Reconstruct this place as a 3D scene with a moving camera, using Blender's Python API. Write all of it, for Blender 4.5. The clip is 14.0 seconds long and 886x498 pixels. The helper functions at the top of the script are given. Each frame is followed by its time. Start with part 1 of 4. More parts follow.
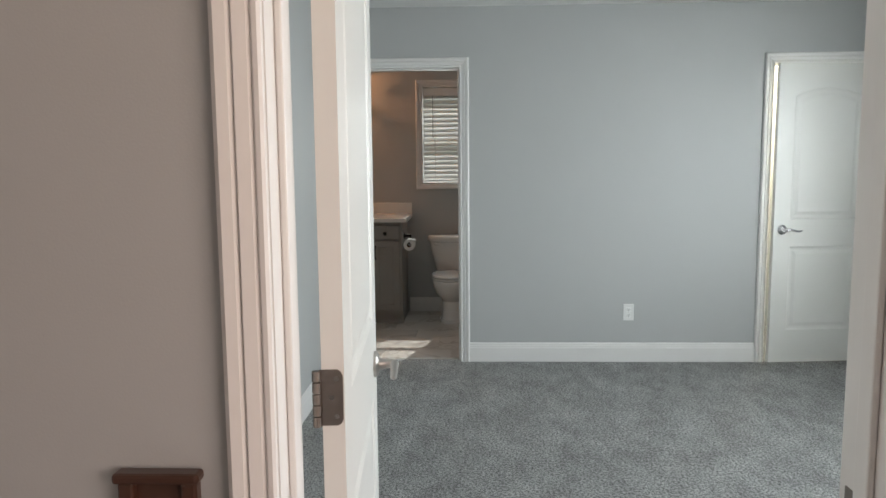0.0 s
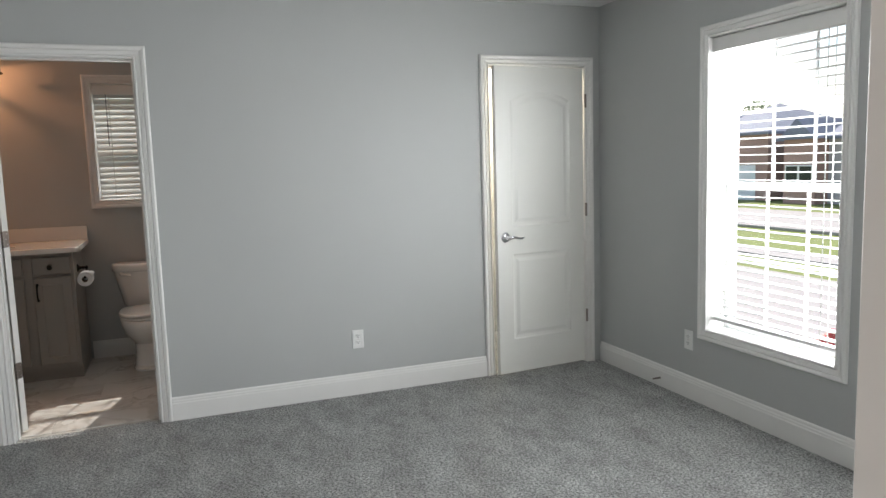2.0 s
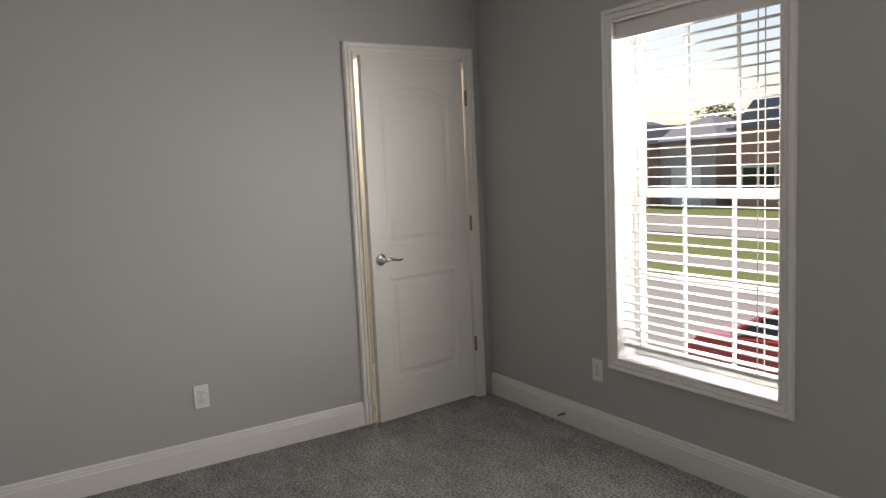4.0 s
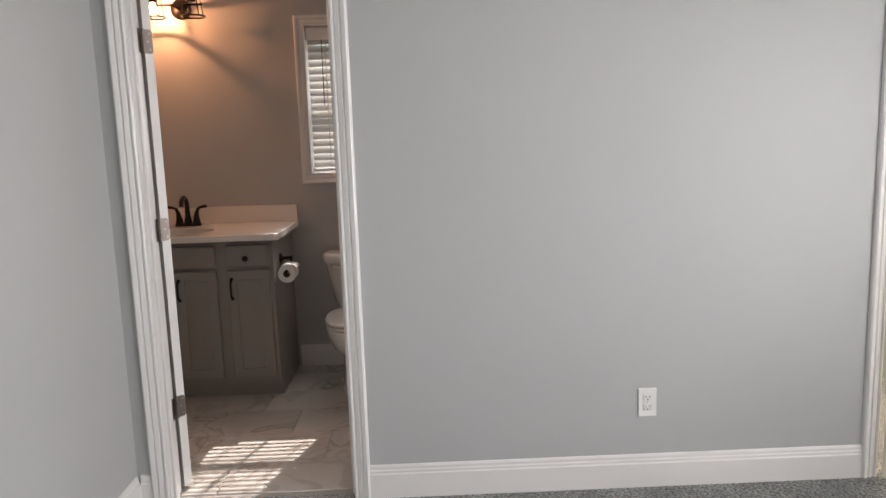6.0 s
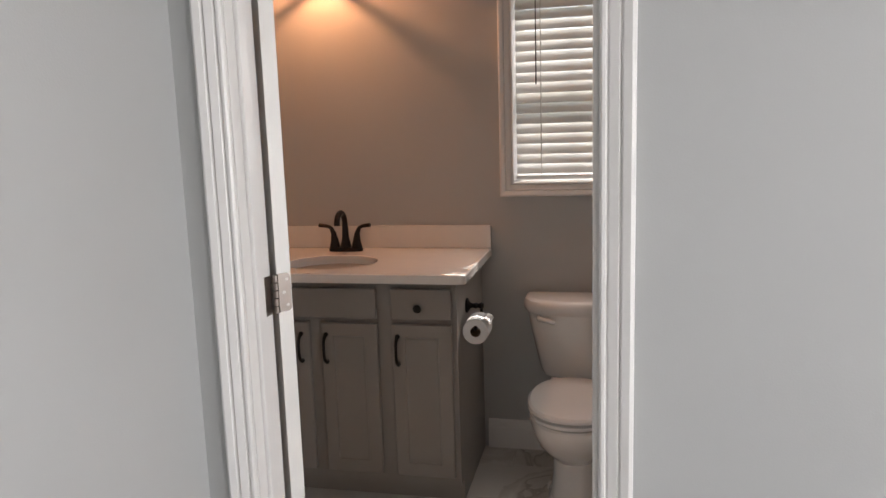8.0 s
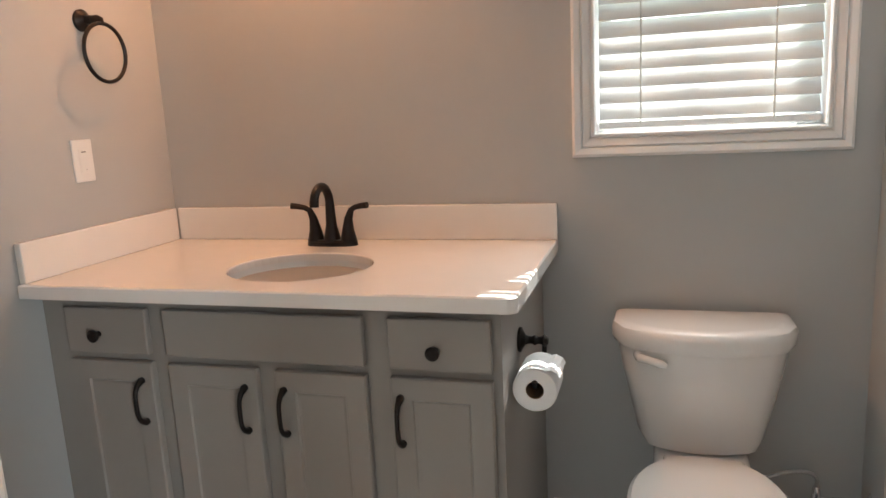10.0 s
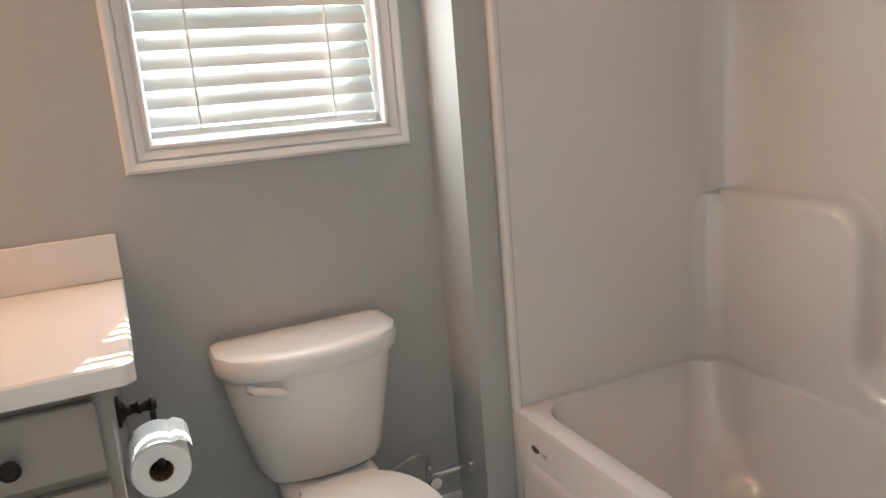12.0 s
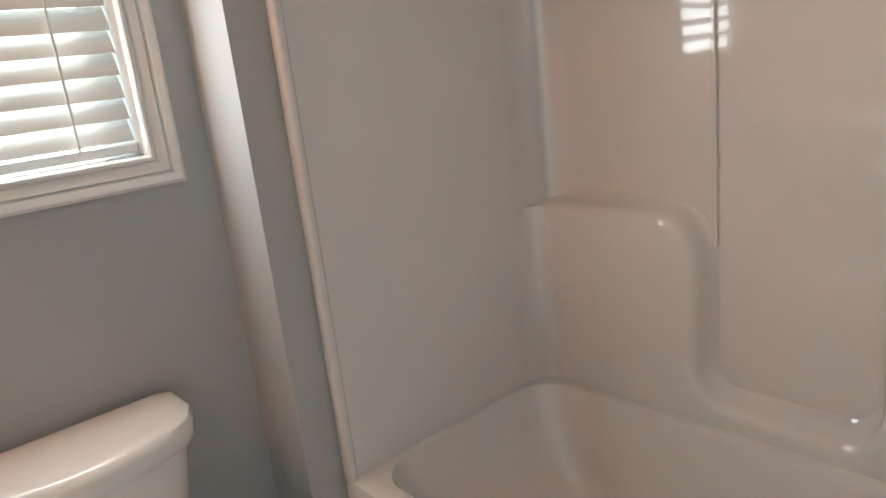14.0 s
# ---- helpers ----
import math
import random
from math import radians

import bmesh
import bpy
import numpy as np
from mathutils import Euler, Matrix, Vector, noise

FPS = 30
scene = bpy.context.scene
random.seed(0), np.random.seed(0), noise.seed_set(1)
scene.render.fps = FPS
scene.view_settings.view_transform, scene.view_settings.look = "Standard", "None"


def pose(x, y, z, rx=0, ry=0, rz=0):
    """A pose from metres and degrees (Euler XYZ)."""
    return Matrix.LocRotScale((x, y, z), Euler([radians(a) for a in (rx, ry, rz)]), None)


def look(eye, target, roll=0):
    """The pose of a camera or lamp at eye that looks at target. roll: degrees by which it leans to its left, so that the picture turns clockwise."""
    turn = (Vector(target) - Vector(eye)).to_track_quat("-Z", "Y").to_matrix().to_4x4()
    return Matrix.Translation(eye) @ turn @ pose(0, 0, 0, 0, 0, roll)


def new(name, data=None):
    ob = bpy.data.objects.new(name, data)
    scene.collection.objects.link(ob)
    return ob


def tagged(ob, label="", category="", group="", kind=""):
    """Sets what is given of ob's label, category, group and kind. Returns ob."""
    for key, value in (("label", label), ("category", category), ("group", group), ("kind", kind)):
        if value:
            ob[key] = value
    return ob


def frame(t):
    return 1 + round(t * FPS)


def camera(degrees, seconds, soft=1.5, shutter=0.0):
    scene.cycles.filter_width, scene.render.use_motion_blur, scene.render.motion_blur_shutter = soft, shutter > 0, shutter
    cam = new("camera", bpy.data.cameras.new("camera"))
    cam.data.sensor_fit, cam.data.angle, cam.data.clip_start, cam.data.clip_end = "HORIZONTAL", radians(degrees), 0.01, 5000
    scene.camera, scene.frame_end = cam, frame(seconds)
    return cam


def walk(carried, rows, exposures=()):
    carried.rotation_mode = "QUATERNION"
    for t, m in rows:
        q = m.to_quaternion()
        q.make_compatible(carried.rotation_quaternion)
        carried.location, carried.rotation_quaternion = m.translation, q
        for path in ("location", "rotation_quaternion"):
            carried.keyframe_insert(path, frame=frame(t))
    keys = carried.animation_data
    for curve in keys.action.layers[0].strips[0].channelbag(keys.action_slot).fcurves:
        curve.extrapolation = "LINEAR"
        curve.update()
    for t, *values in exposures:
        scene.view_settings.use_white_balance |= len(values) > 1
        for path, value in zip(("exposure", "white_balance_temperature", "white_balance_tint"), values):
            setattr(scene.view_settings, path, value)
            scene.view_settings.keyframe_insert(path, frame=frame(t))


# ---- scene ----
cam = camera(63.2, 14.0)
PATH = [
    (0, (0.2, 0.28, 1.372), (0.123, 2.265, 1.145), -0.5),
    (0.5, (0.306, 0.409, 1.392), (0.377, 2.394, 1.158), -0.1),
    (0.8, (0.362, 0.492, 1.384), (0.486, 2.475, 1.155), -0.1),
    (1, (0.376, 0.541, 1.388), (0.551, 2.52, 1.156), -0.2),
    (1.3, (0.373, 0.646, 1.385), (0.666, 2.611, 1.159), -0.7),
    (1.5, (0.34, 0.741, 1.387), (0.739, 2.688, 1.165), -1.1),
    (2, (0.277, 0.951, 1.422), (0.97, 2.813, 1.187), -1.8),
    (2.2, (0.298, 1.025, 1.421), (1.111, 2.836, 1.18), -1.7),
    (4.5, (0.568, 1.879, 1.422), (1.628, 3.56, 1.196), -2.7),
    (5, (0.628, 2.074, 1.4), (1.215, 3.973, 1.176), -1.0),
    (5.5, (0.542, 2.301, 1.387), (0.794, 4.267, 1.117), -1.1),
    (6, (0.454, 2.562, 1.404), (0.495, 4.54, 1.104), -1.9),
    (6.5, (0.389, 2.884, 1.402), (0.221, 4.855, 1.103), -2.1),
    (7, (0.311, 3.196, 1.41), (0.034, 5.151, 1.092), -1.6),
    (7.5, (0.216, 3.559, 1.439), (-0.147, 5.497, 1.107), -1.9),
    (8, (0.133, 3.912, 1.433), (-0.3, 5.84, 1.124), -1.8),
    (8.2, (0.145, 4.041, 1.441), (-0.348, 5.955, 1.135), -1.9),
    (10.3, (-0.128, 5.123, 1.298), (-0.697, 7.0, 0.905), -3.0),
    (10.5, (-0.155, 5.152, 1.297), (-0.566, 7.069, 0.898), -3.7),
    (11, (-0.226, 5.215, 1.304), (-0.229, 7.168, 0.872), -4.6),
    (11.5, (-0.266, 5.241, 1.288), (0.153, 7.151, 0.867), -4.9),
    (12, (-0.331, 5.284, 1.291), (0.461, 7.07, 0.863), -4.8),
    (12.5, (-0.354, 5.291, 1.286), (0.671, 6.948, 0.837), -4.7),
    (13, (-0.344, 5.311, 1.321), (0.796, 6.879, 0.827), -5.2),
    (13.5, (-0.241, 5.411, 1.3), (0.947, 6.95, 0.831), -6.2),
    (14, (-0.193, 5.566, 1.361), (1.051, 7.042, 0.837), -6.6),
]
EXPOSURES = [(0, 1.1, 6550, 6), (1.0, 0.88, 6600, 9), (1.5, 1.0, 6900, 11), (2.0, 1.12, 6750, 10), (2.4, 1.05, 7000, 11), (3.6, 0.35, 7550, 16), (4.5, 0.26, 7650, 17), (5.0, 1.2, 7450, 18), (5.5, 1.25, 7150, 18),
             (7.0, 1.5, 7000, 17), (8.2, 1.55, 7000, 17), (10.3, 2.55, 6350, 6), (11.5, 2.65, 6250, 5), (13.0, 2.65, 6250, 5), (14, 2.45, 6300, 5)]
walk(cam, [(t, look(eye, target, roll)) for t, eye, target, roll in PATH], EXPOSURES)

# ---- world, sun, lamps ----
SUN_EL, SUN_AZ = radians(45), math.atan2(0.297, 1.0)
world = bpy.data.worlds.new("sky")
scene.world = world
world.use_nodes = True
wn = world.node_tree.nodes
sky = wn.new("ShaderNodeTexSky")
sky.sky_type, sky.sun_disc = "NISHITA", False
sky.sun_elevation, sky.sun_rotation = SUN_EL, SUN_AZ
world.node_tree.links.new(sky.outputs[0], wn["Background"].inputs[0])
wn["Background"].inputs[1].default_value = 0.12


def lamp(name, kind, place, target, power, colour, size=0.1, size_y=None):
    data = bpy.data.lights.new(name, kind)
    data.energy, data.color = power, colour
    if kind == "AREA":
        data.shape, data.size, data.size_y = "RECTANGLE", size, size_y or size
    elif kind == "SUN":
        data.angle = size
    else:
        data.shadow_soft_size = size
    ob = new(name, data)
    ob.matrix_world = look(place, target)
    return ob


sun_from = Vector((math.sin(SUN_AZ) * math.cos(SUN_EL), math.cos(SUN_AZ) * math.cos(SUN_EL), math.sin(SUN_EL)))
lamp("sun", "SUN", sun_from * 30, (0, 0, 0), 4.0, (1, 0.97, 0.93), radians(0.5))
# daylight of the bedroom and bathroom windows; two more lamps stand at added, unseen openings
lamp("bedroom_daylight", "AREA", (3.25, 3.755, 1.25), (-0.7, 4.5, 0.3), 31, (0.90, 0.95, 1.0), 0.84, 1.5)
# fill lamp at an added, unseen second bedroom window
lamp("bedroom_daylight", "AREA", (3.25, 2.175, 1.25), (-0.7, 3.8, 0.0), 26, (0.90, 0.95, 1.0), 0.84, 1.5)
for k in range(13):  # added strips before the bathroom blind imitate its daylight and striped reflection
    lamp("bathroom_daylight_strip", "AREA", (0.037, 7.06, 1.275 + 0.061 * k), (0.037, 5.5, 1.1 + 0.061 * k), 0.098, (0.93, 0.98, 1.0), 0.54, 0.036)
# warm fill for the hall, set in an added opening out of view
lamp("hall_fill", "AREA", (1.76, -0.3, 1.45), (-0.3, 0.35, 1.2), 17, (1.0, 0.72, 0.62), 1.6, 1.4)
lamp("vanity_bulb", "POINT", (-1.077, 6.9, 2.204), (0, 0, 0), 4.4, (1.0, 0.43, 0.2), 0.009)
lamp("closet_lamp", "POINT", (2.62, 5.98, 2.3), (0, 0, 0), 45.0, (1.0, 0.88, 0.7), 0.08)


# ---- materials ----
def material(name, colour, rough=0.5, metal=0.0, var=0.06, scale=6.0, bump=0.0, bump_scale=200.0, coat=0.0, spec=0.5, emit=None, fine=0.0):
    m = bpy.data.materials.new(name)
    m.use_nodes = True
    nt = m.node_tree
    b = nt.nodes["Principled BSDF"]
    b.inputs["Base Color"].default_value = (*colour, 1)
    b.inputs["Roughness"].default_value = rough
    b.inputs["Metallic"].default_value = metal
    b.inputs["Coat Weight"].default_value = coat
    b.inputs["Coat Roughness"].default_value = 0.03
    b.inputs["Specular IOR Level"].default_value = spec
    co = nt.nodes.new("ShaderNodeTexCoord")
    if var:
        n = nt.nodes.new("ShaderNodeTexNoise")
        n.inputs["Scale"].default_value, n.inputs["Detail"].default_value = scale, 6
        nt.links.new(co.outputs["Object"], n.inputs["Vector"])
        mix = nt.nodes.new("ShaderNodeMix")
        mix.data_type, mix.blend_type = "RGBA", "MIX"
        mix.inputs[6].default_value = (*[c * (1 - var) for c in colour], 1)
        mix.inputs[7].default_value = (*[min(1, c * (1 + var)) for c in colour], 1)
        nt.links.new(n.outputs[0], mix.inputs[0])
        nt.links.new(mix.outputs[2], b.inputs["Base Color"])
        ramp = nt.nodes.new("ShaderNodeMapRange")
        ramp.inputs["To Min"].default_value, ramp.inputs["To Max"].default_value = rough * 0.88, min(1, rough * 1.12)
        nt.links.new(n.outputs[0], ramp.inputs["Value"])
        nt.links.new(ramp.outputs[0], b.inputs["Roughness"])
    if bump:
        n2 = nt.nodes.new("ShaderNodeTexNoise")
        n2.inputs["Scale"].default_value, n2.inputs["Detail"].default_value = bump_scale, 4
        nt.links.new(co.outputs["Object"], n2.inputs["Vector"])
        bp = nt.nodes.new("ShaderNodeBump")
        bp.inputs["Strength"].default_value, bp.inputs["Distance"].default_value = bump, 0.002
        nt.links.new(n2.outputs[0], bp.inputs["Height"])
        nt.links.new(bp.outputs[0], b.inputs["Normal"])
    if emit:
        b.inputs["Emission Color"].default_value = (*emit[0], 1)
        b.inputs["Emission Strength"].default_value = emit[1]
    return m


def carpet_material():
    m = material("grey_carpet", (0.2, 0.205, 0.205), 0.95, var=0, spec=0.1)
    nt = m.node_tree
    b = nt.nodes["Principled BSDF"]
    co = nt.nodes.new("ShaderNodeTexCoord")

    def noise_node(scale, detail, rough=0.6):
        n = nt.nodes.new("ShaderNodeTexNoise")
        n.inputs["Scale"].default_value, n.inputs["Detail"].default_value, n.inputs["Roughness"].default_value = scale, detail, rough
        nt.links.new(co.outputs["Object"], n.inputs["Vector"])
        return n
    big, tuft = noise_node(3.6, 10, 0.82), noise_node(85, 3, 0.9)
    tracks = nt.nodes.new("ShaderNodeMapping")
    tracks.inputs["Rotation"].default_value, tracks.inputs["Scale"].default_value = (0, 0, 0.4), (1.6, 0.85, 1)
    nt.links.new(co.outputs["Object"], tracks.inputs["Vector"])
    nt.links.new(tracks.outputs[0], big.inputs["Vector"])
    r1 = nt.nodes.new("ShaderNodeValToRGB")
    r1.color_ramp.elements[0].position, r1.color_ramp.elements[0].color = 0.38, (0.245, 0.24, 0.235, 1)
    r1.color_ramp.elements[1].position, r1.color_ramp.elements[1].color = 0.63, (0.47, 0.482, 0.47, 1)
    nt.links.new(big.outputs[0], r1.inputs[0])
    r2 = nt.nodes.new("ShaderNodeValToRGB")
    r2.color_ramp.elements[0].position, r2.color_ramp.elements[0].color = 0.40, (0.14, 0.14, 0.14, 1)
    r2.color_ramp.elements[1].position, r2.color_ramp.elements[1].color = 0.60, (1.62, 1.62, 1.62, 1)
    nt.links.new(tuft.outputs[0], r2.inputs[0])
    mul = nt.nodes.new("ShaderNodeMix")
    mul.data_type, mul.blend_type = "RGBA", "MULTIPLY"
    mul.inputs[0].default_value = 1
    nt.links.new(r1.outputs[0], mul.inputs[6])
    nt.links.new(r2.outputs[0], mul.inputs[7])
    nt.links.new(mul.outputs[2], b.inputs["Base Color"])
    bp = nt.nodes.new("ShaderNodeBump")
    bp.inputs["Strength"].default_value, bp.inputs["Distance"].default_value = 1.0, 0.016
    nt.links.new(tuft.outputs[0], bp.inputs["Height"])
    nt.links.new(bp.outputs[0], b.inputs["Normal"])
    b.inputs["Sheen Weight"].default_value = 0.25
    return m


def marble_material():
    m = material("marble_tile", (0.6, 0.57, 0.53), 0.28, var=0)
    nt = m.node_tree
    b = nt.nodes["Principled BSDF"]
    co = nt.nodes.new("ShaderNodeTexCoord")
    info = nt.nodes.new("ShaderNodeObjectInfo")
    off = nt.nodes.new("ShaderNodeVectorMath")
    off.operation = "MULTIPLY_ADD"
    nt.links.new(info.outputs["Random"], off.inputs[0])
    off.inputs[1].default_value = (17, 31, 7)
    nt.links.new(co.outputs["Object"], off.inputs[2])
    n = nt.nodes.new("ShaderNodeTexNoise")
    n.inputs["Scale"].default_value, n.inputs["Detail"].default_value, n.inputs["Distortion"].default_value = 2.3, 9, 0.9
    nt.links.new(off.outputs[0], n.inputs["Vector"])
    r = nt.nodes.new("ShaderNodeValToRGB")
    e = r.color_ramp.elements
    e[0].position, e[0].color = 0.3, (0.50, 0.475, 0.44, 1)
    e[1].position, e[1].color = 0.75, (0.60, 0.575, 0.54, 1)
    for p, c in ((0.40, (0.58, 0.555, 0.52, 1)), (0.418, (0.34, 0.305, 0.27, 1)), (0.440, (0.50, 0.47, 0.43, 1)), (0.50, (0.60, 0.575, 0.54, 1)), (0.56, (0.47, 0.44, 0.40, 1)), (0.585, (0.60, 0.575, 0.54, 1))):
        k = e.new(p)
        k.color = c
    nt.links.new(n.outputs[0], r.inputs[0])
    nt.links.new(r.outputs[0], b.inputs["Base Color"])
    return m


def glass_material(name, rough=0.0):
    m = bpy.data.materials.new(name)
    m.use_nodes = True
    nt = m.node_tree
    nt.nodes.remove(nt.nodes["Principled BSDF"])
    tr, gl, fr, pw, mx = (nt.nodes.new("ShaderNode" + k) for k in ("BsdfTransparent", "BsdfGlossy", "LayerWeight", "Math", "MixShader"))
    gl.inputs["Roughness"].default_value = rough
    fr.inputs["Blend"].default_value = 0.5
    pw.operation = "POWER"
    pw.inputs[1].default_value = 4.5
    pw.use_clamp = True
    nt.links.new(fr.outputs["Facing"], pw.inputs[0])
    nt.links.new(pw.outputs[0], mx.inputs[0])
    nt.links.new(tr.outputs[0], mx.inputs[1])
    nt.links.new(gl.outputs[0], mx.inputs[2])
    nt.links.new(mx.outputs[0], nt.nodes["Material Output"].inputs[0])
    return m


def slat_material(name, thin):
    m = material(name, (0.82, 0.82, 0.80), 0.45, var=0.02)
    nt = m.node_tree
    b = nt.nodes["Principled BSDF"]
    t = nt.nodes.new("ShaderNodeBsdfTranslucent")
    t.inputs[0].default_value = (0.85, 0.87, 0.85, 1)
    mx = nt.nodes.new("ShaderNodeMixShader")
    mx.inputs[0].default_value = thin
    nt.links.new(b.outputs[0], mx.inputs[1])
    nt.links.new(t.outputs[0], mx.inputs[2])
    nt.links.new(mx.outputs[0], nt.nodes["Material Output"].inputs[0])
    return m


PAINT = material("grey_wall_paint", (0.46, 0.47, 0.465), 0.55, var=0.025, scale=2.5, bump=0.12, bump_scale=260)
CEIL = material("white_ceiling_paint", (0.78, 0.78, 0.77), 0.85, var=0.03, bump=0.25, bump_scale=120)
TRIM = material("white_trim_paint", (0.78, 0.77, 0.75), 0.32, var=0.02, scale=9, bump=0.04, bump_scale=60)
DOORP = material("white_door_paint", (0.76, 0.755, 0.72), 0.36, var=0.02, scale=5, bump=0.06, bump_scale=150)
CARPET = carpet_material()
MARBLE = marble_material()
GROUT = material("grey_grout", (0.42, 0.40, 0.37), 0.9, var=0.1, scale=40)
NICKEL = material("satin_nickel", (0.56, 0.53, 0.5), 0.3, 1.0, var=0.06, scale=40)
DULLNICKEL = material("brushed_hinge_metal", (0.27, 0.235, 0.212), 0.38, 1.0, var=0.1, scale=60)
CHROME = material("chrome", (0.8, 0.8, 0.82), 0.08, 1.0, var=0.02)
BRONZE = material("oil_rubbed_bronze", (0.022, 0.017, 0.015), 0.36, 0.6, var=0.2, scale=30)
PLATE = material("white_plastic", (0.82, 0.82, 0.8), 0.35, var=0.01)
SLOT = material("dark_slot", (0.03, 0.03, 0.03), 0.6, var=0)
SLAT = slat_material("white_slat", 0.05)
THINSLAT = slat_material("thin_white_slat", 0.06)
CORD = material("white_cord", (0.75, 0.75, 0.72), 0.8, var=0.05)
VINYL = material("white_vinyl_sash", (0.74, 0.75, 0.75), 0.4, var=0.02)
GLASS = glass_material("clear_glass")
CABINET = material("grey_cabinet_paint", (0.29, 0.268, 0.245), 0.42, var=0.04, scale=8, bump=0.05, bump_scale=90)
QUARTZ = material("white_cultured_marble", (0.80, 0.77, 0.73), 0.16, var=0.02, scale=15, coat=0.3)
PORCELAIN = material("white_porcelain", (0.80, 0.79, 0.77), 0.06, var=0.01, coat=0.8)
ACRYLIC = material("white_fibreglass", (0.74, 0.715, 0.69), 0.07, var=0.015, scale=3, coat=1.0, bump=0.35, bump_scale=9)
PAPER = material("white_tissue_paper", (0.85, 0.85, 0.84), 0.95, var=0.02, scale=60, bump=0.2, bump_scale=300)
CARD = material("brown_card", (0.2, 0.13, 0.08), 0.9)
WOOD = material("dark_stained_wood", (0.065, 0.029, 0.018), 0.3, var=0.35, scale=14, coat=0.3)
BULB_ON = material("glowing_bulb", (1, 0.8, 0.5), 0.3, var=0, emit=((1.0, 0.62, 0.28), 10.0))
HOSE = material("braided_steel", (0.4, 0.4, 0.4), 0.35, 0.9, var=0.2, scale=200)


# ---- mesh helpers ----
def empty(name, place=(0, 0, 0), label="", category="", group="", kind=""):
    ob = new(name)
    ob.location = place
    return tagged(ob, label, category, group, kind)


def part(name, bm, mat, parent=None, label="", smooth=False, place=None):
    """One mesh object from bm, in world places, under parent."""
    me = bpy.data.meshes.new(name)
    bmesh.ops.recalc_face_normals(bm, faces=bm.faces)
    if smooth:
        for f in bm.faces:
            f.smooth = True
        for e in bm.edges:
            if len(e.link_faces) == 2 and e.calc_face_angle(0) > 0.6:
                e.smooth = False
    bm.to_mesh(me)
    bm.free()
    me.materials.append(mat)
    return hang(new(name, me), parent, label, place)


def hang(ob, parent, label="", place=None):
    if place is not None:
        ob.location = place
    if parent is not None:
        ob.parent = parent
        ob.matrix_parent_inverse = Matrix.Translation(parent.location).inverted() if parent.data is None else Matrix.Identity(4)
    return tagged(ob, label)


def box(bm, lo, hi, bevel=0.0, segs=2):
    size = [b - a for a, b in zip(lo, hi)]
    mid = [(a + b) / 2 for a, b in zip(lo, hi)]
    made = bmesh.ops.create_cube(bm, size=1, matrix=Matrix.Translation(mid) @ Matrix.Diagonal((*size, 1)))["verts"]
    if bevel:
        edges = list({e for v in made for e in v.link_edges})
        bmesh.ops.bevel(bm, geom=edges, offset=bevel, segments=segs, affect="EDGES", profile=0.5)
    return bm


def boxes(*args):
    bm = bmesh.new()
    for lo, hi in args:
        box(bm, lo, hi)
    return bm


def rbox(lo, hi, bevel=0.003, segs=2):
    return box(bmesh.new(), lo, hi, bevel, segs)


def loft(bm, rings, cap0=True, cap1=True, closed=True):
    """Joins rings of points, each of the same count."""
    vs = [[bm.verts.new(p) for p in r] for r in rings]
    n = len(vs[0])
    for a, b in zip(vs, vs[1:]):
        for i in range(n if closed else n - 1):
            bm.faces.new((a[i], a[(i + 1) % n], b[(i + 1) % n], b[i]))
    if cap0:
        bm.faces.new(vs[0])
    if cap1:
        bm.faces.new(vs[-1])
    return bm


def oval(cx, cy, z, rx, ry, power=2.0, n=40, squash=None):
    """A superellipse at height z; squash: how much shorter its +y half is."""
    pts = []
    for i in range(n):
        a = 2 * math.pi * i / n
        c, s = math.cos(a), math.sin(a)
        x = math.copysign(abs(c) ** (2 / power), c) * rx
        y = math.copysign(abs(s) ** (2 / power), s) * ry
        if squash and y > 0:
            y *= squash
        pts.append((cx + x, cy + y, z))
    return pts


def tube(bm, pts, radius, n=10):
    """A round bar along pts; radius may be a list."""
    pts = [Vector(p) for p in pts]
    rad = radius if isinstance(radius, (list, tuple)) else [radius] * len(pts)
    rings, up = [], None
    for i, p in enumerate(pts):
        d = (pts[min(i + 1, len(pts) - 1)] - pts[max(i - 1, 0)]).normalized()
        if up is None:
            up = d.orthogonal().normalized()
        up = (up - d * up.dot(d)).normalized()
        side = d.cross(up)
        rings.append([p + (up * math.cos(2 * math.pi * k / n) + side * math.sin(2 * math.pi * k / n)) * rad[i] for k in range(n)])
    return loft(bm, rings)


def lathe(bm, axis_from, axis_to, profile, n=24):
    """profile: (along 0..1 of the axis, radius)."""
    a, b = Vector(axis_from), Vector(axis_to)
    d = (b - a).normalized()
    up = d.orthogonal().normalized()
    side = d.cross(up)
    return loft(bm, [[a + (b - a) * t + (up * math.cos(2 * math.pi * k / n) + side * math.sin(2 * math.pi * k / n)) * max(r, 0.0004) for k in range(n)] for t, r in profile])


def arc(f, a0, a1, n):
    return [f(radians(a0 + (a1 - a0) * i / n)) for i in range(n + 1)]


# faces of walls: (along, height, proud) to the world
def far_face(a, z, d):
    return (a, 5.27 - d, z)


def far_back(a, z, d):
    return (a, 5.385 + d, z)


def hall_face(a, z, d):
    return (a, 1.2 - d, z)


def room_face(a, z, d):
    return (a, 1.33 + d, z)


def right_face(a, z, d):
    return (3.06 - d, a, z)


def left_face(a, z, d):
    return (-0.725 + d, a, z)


def bath_face(a, z, d):
    return (a, 7.055 - d, z)


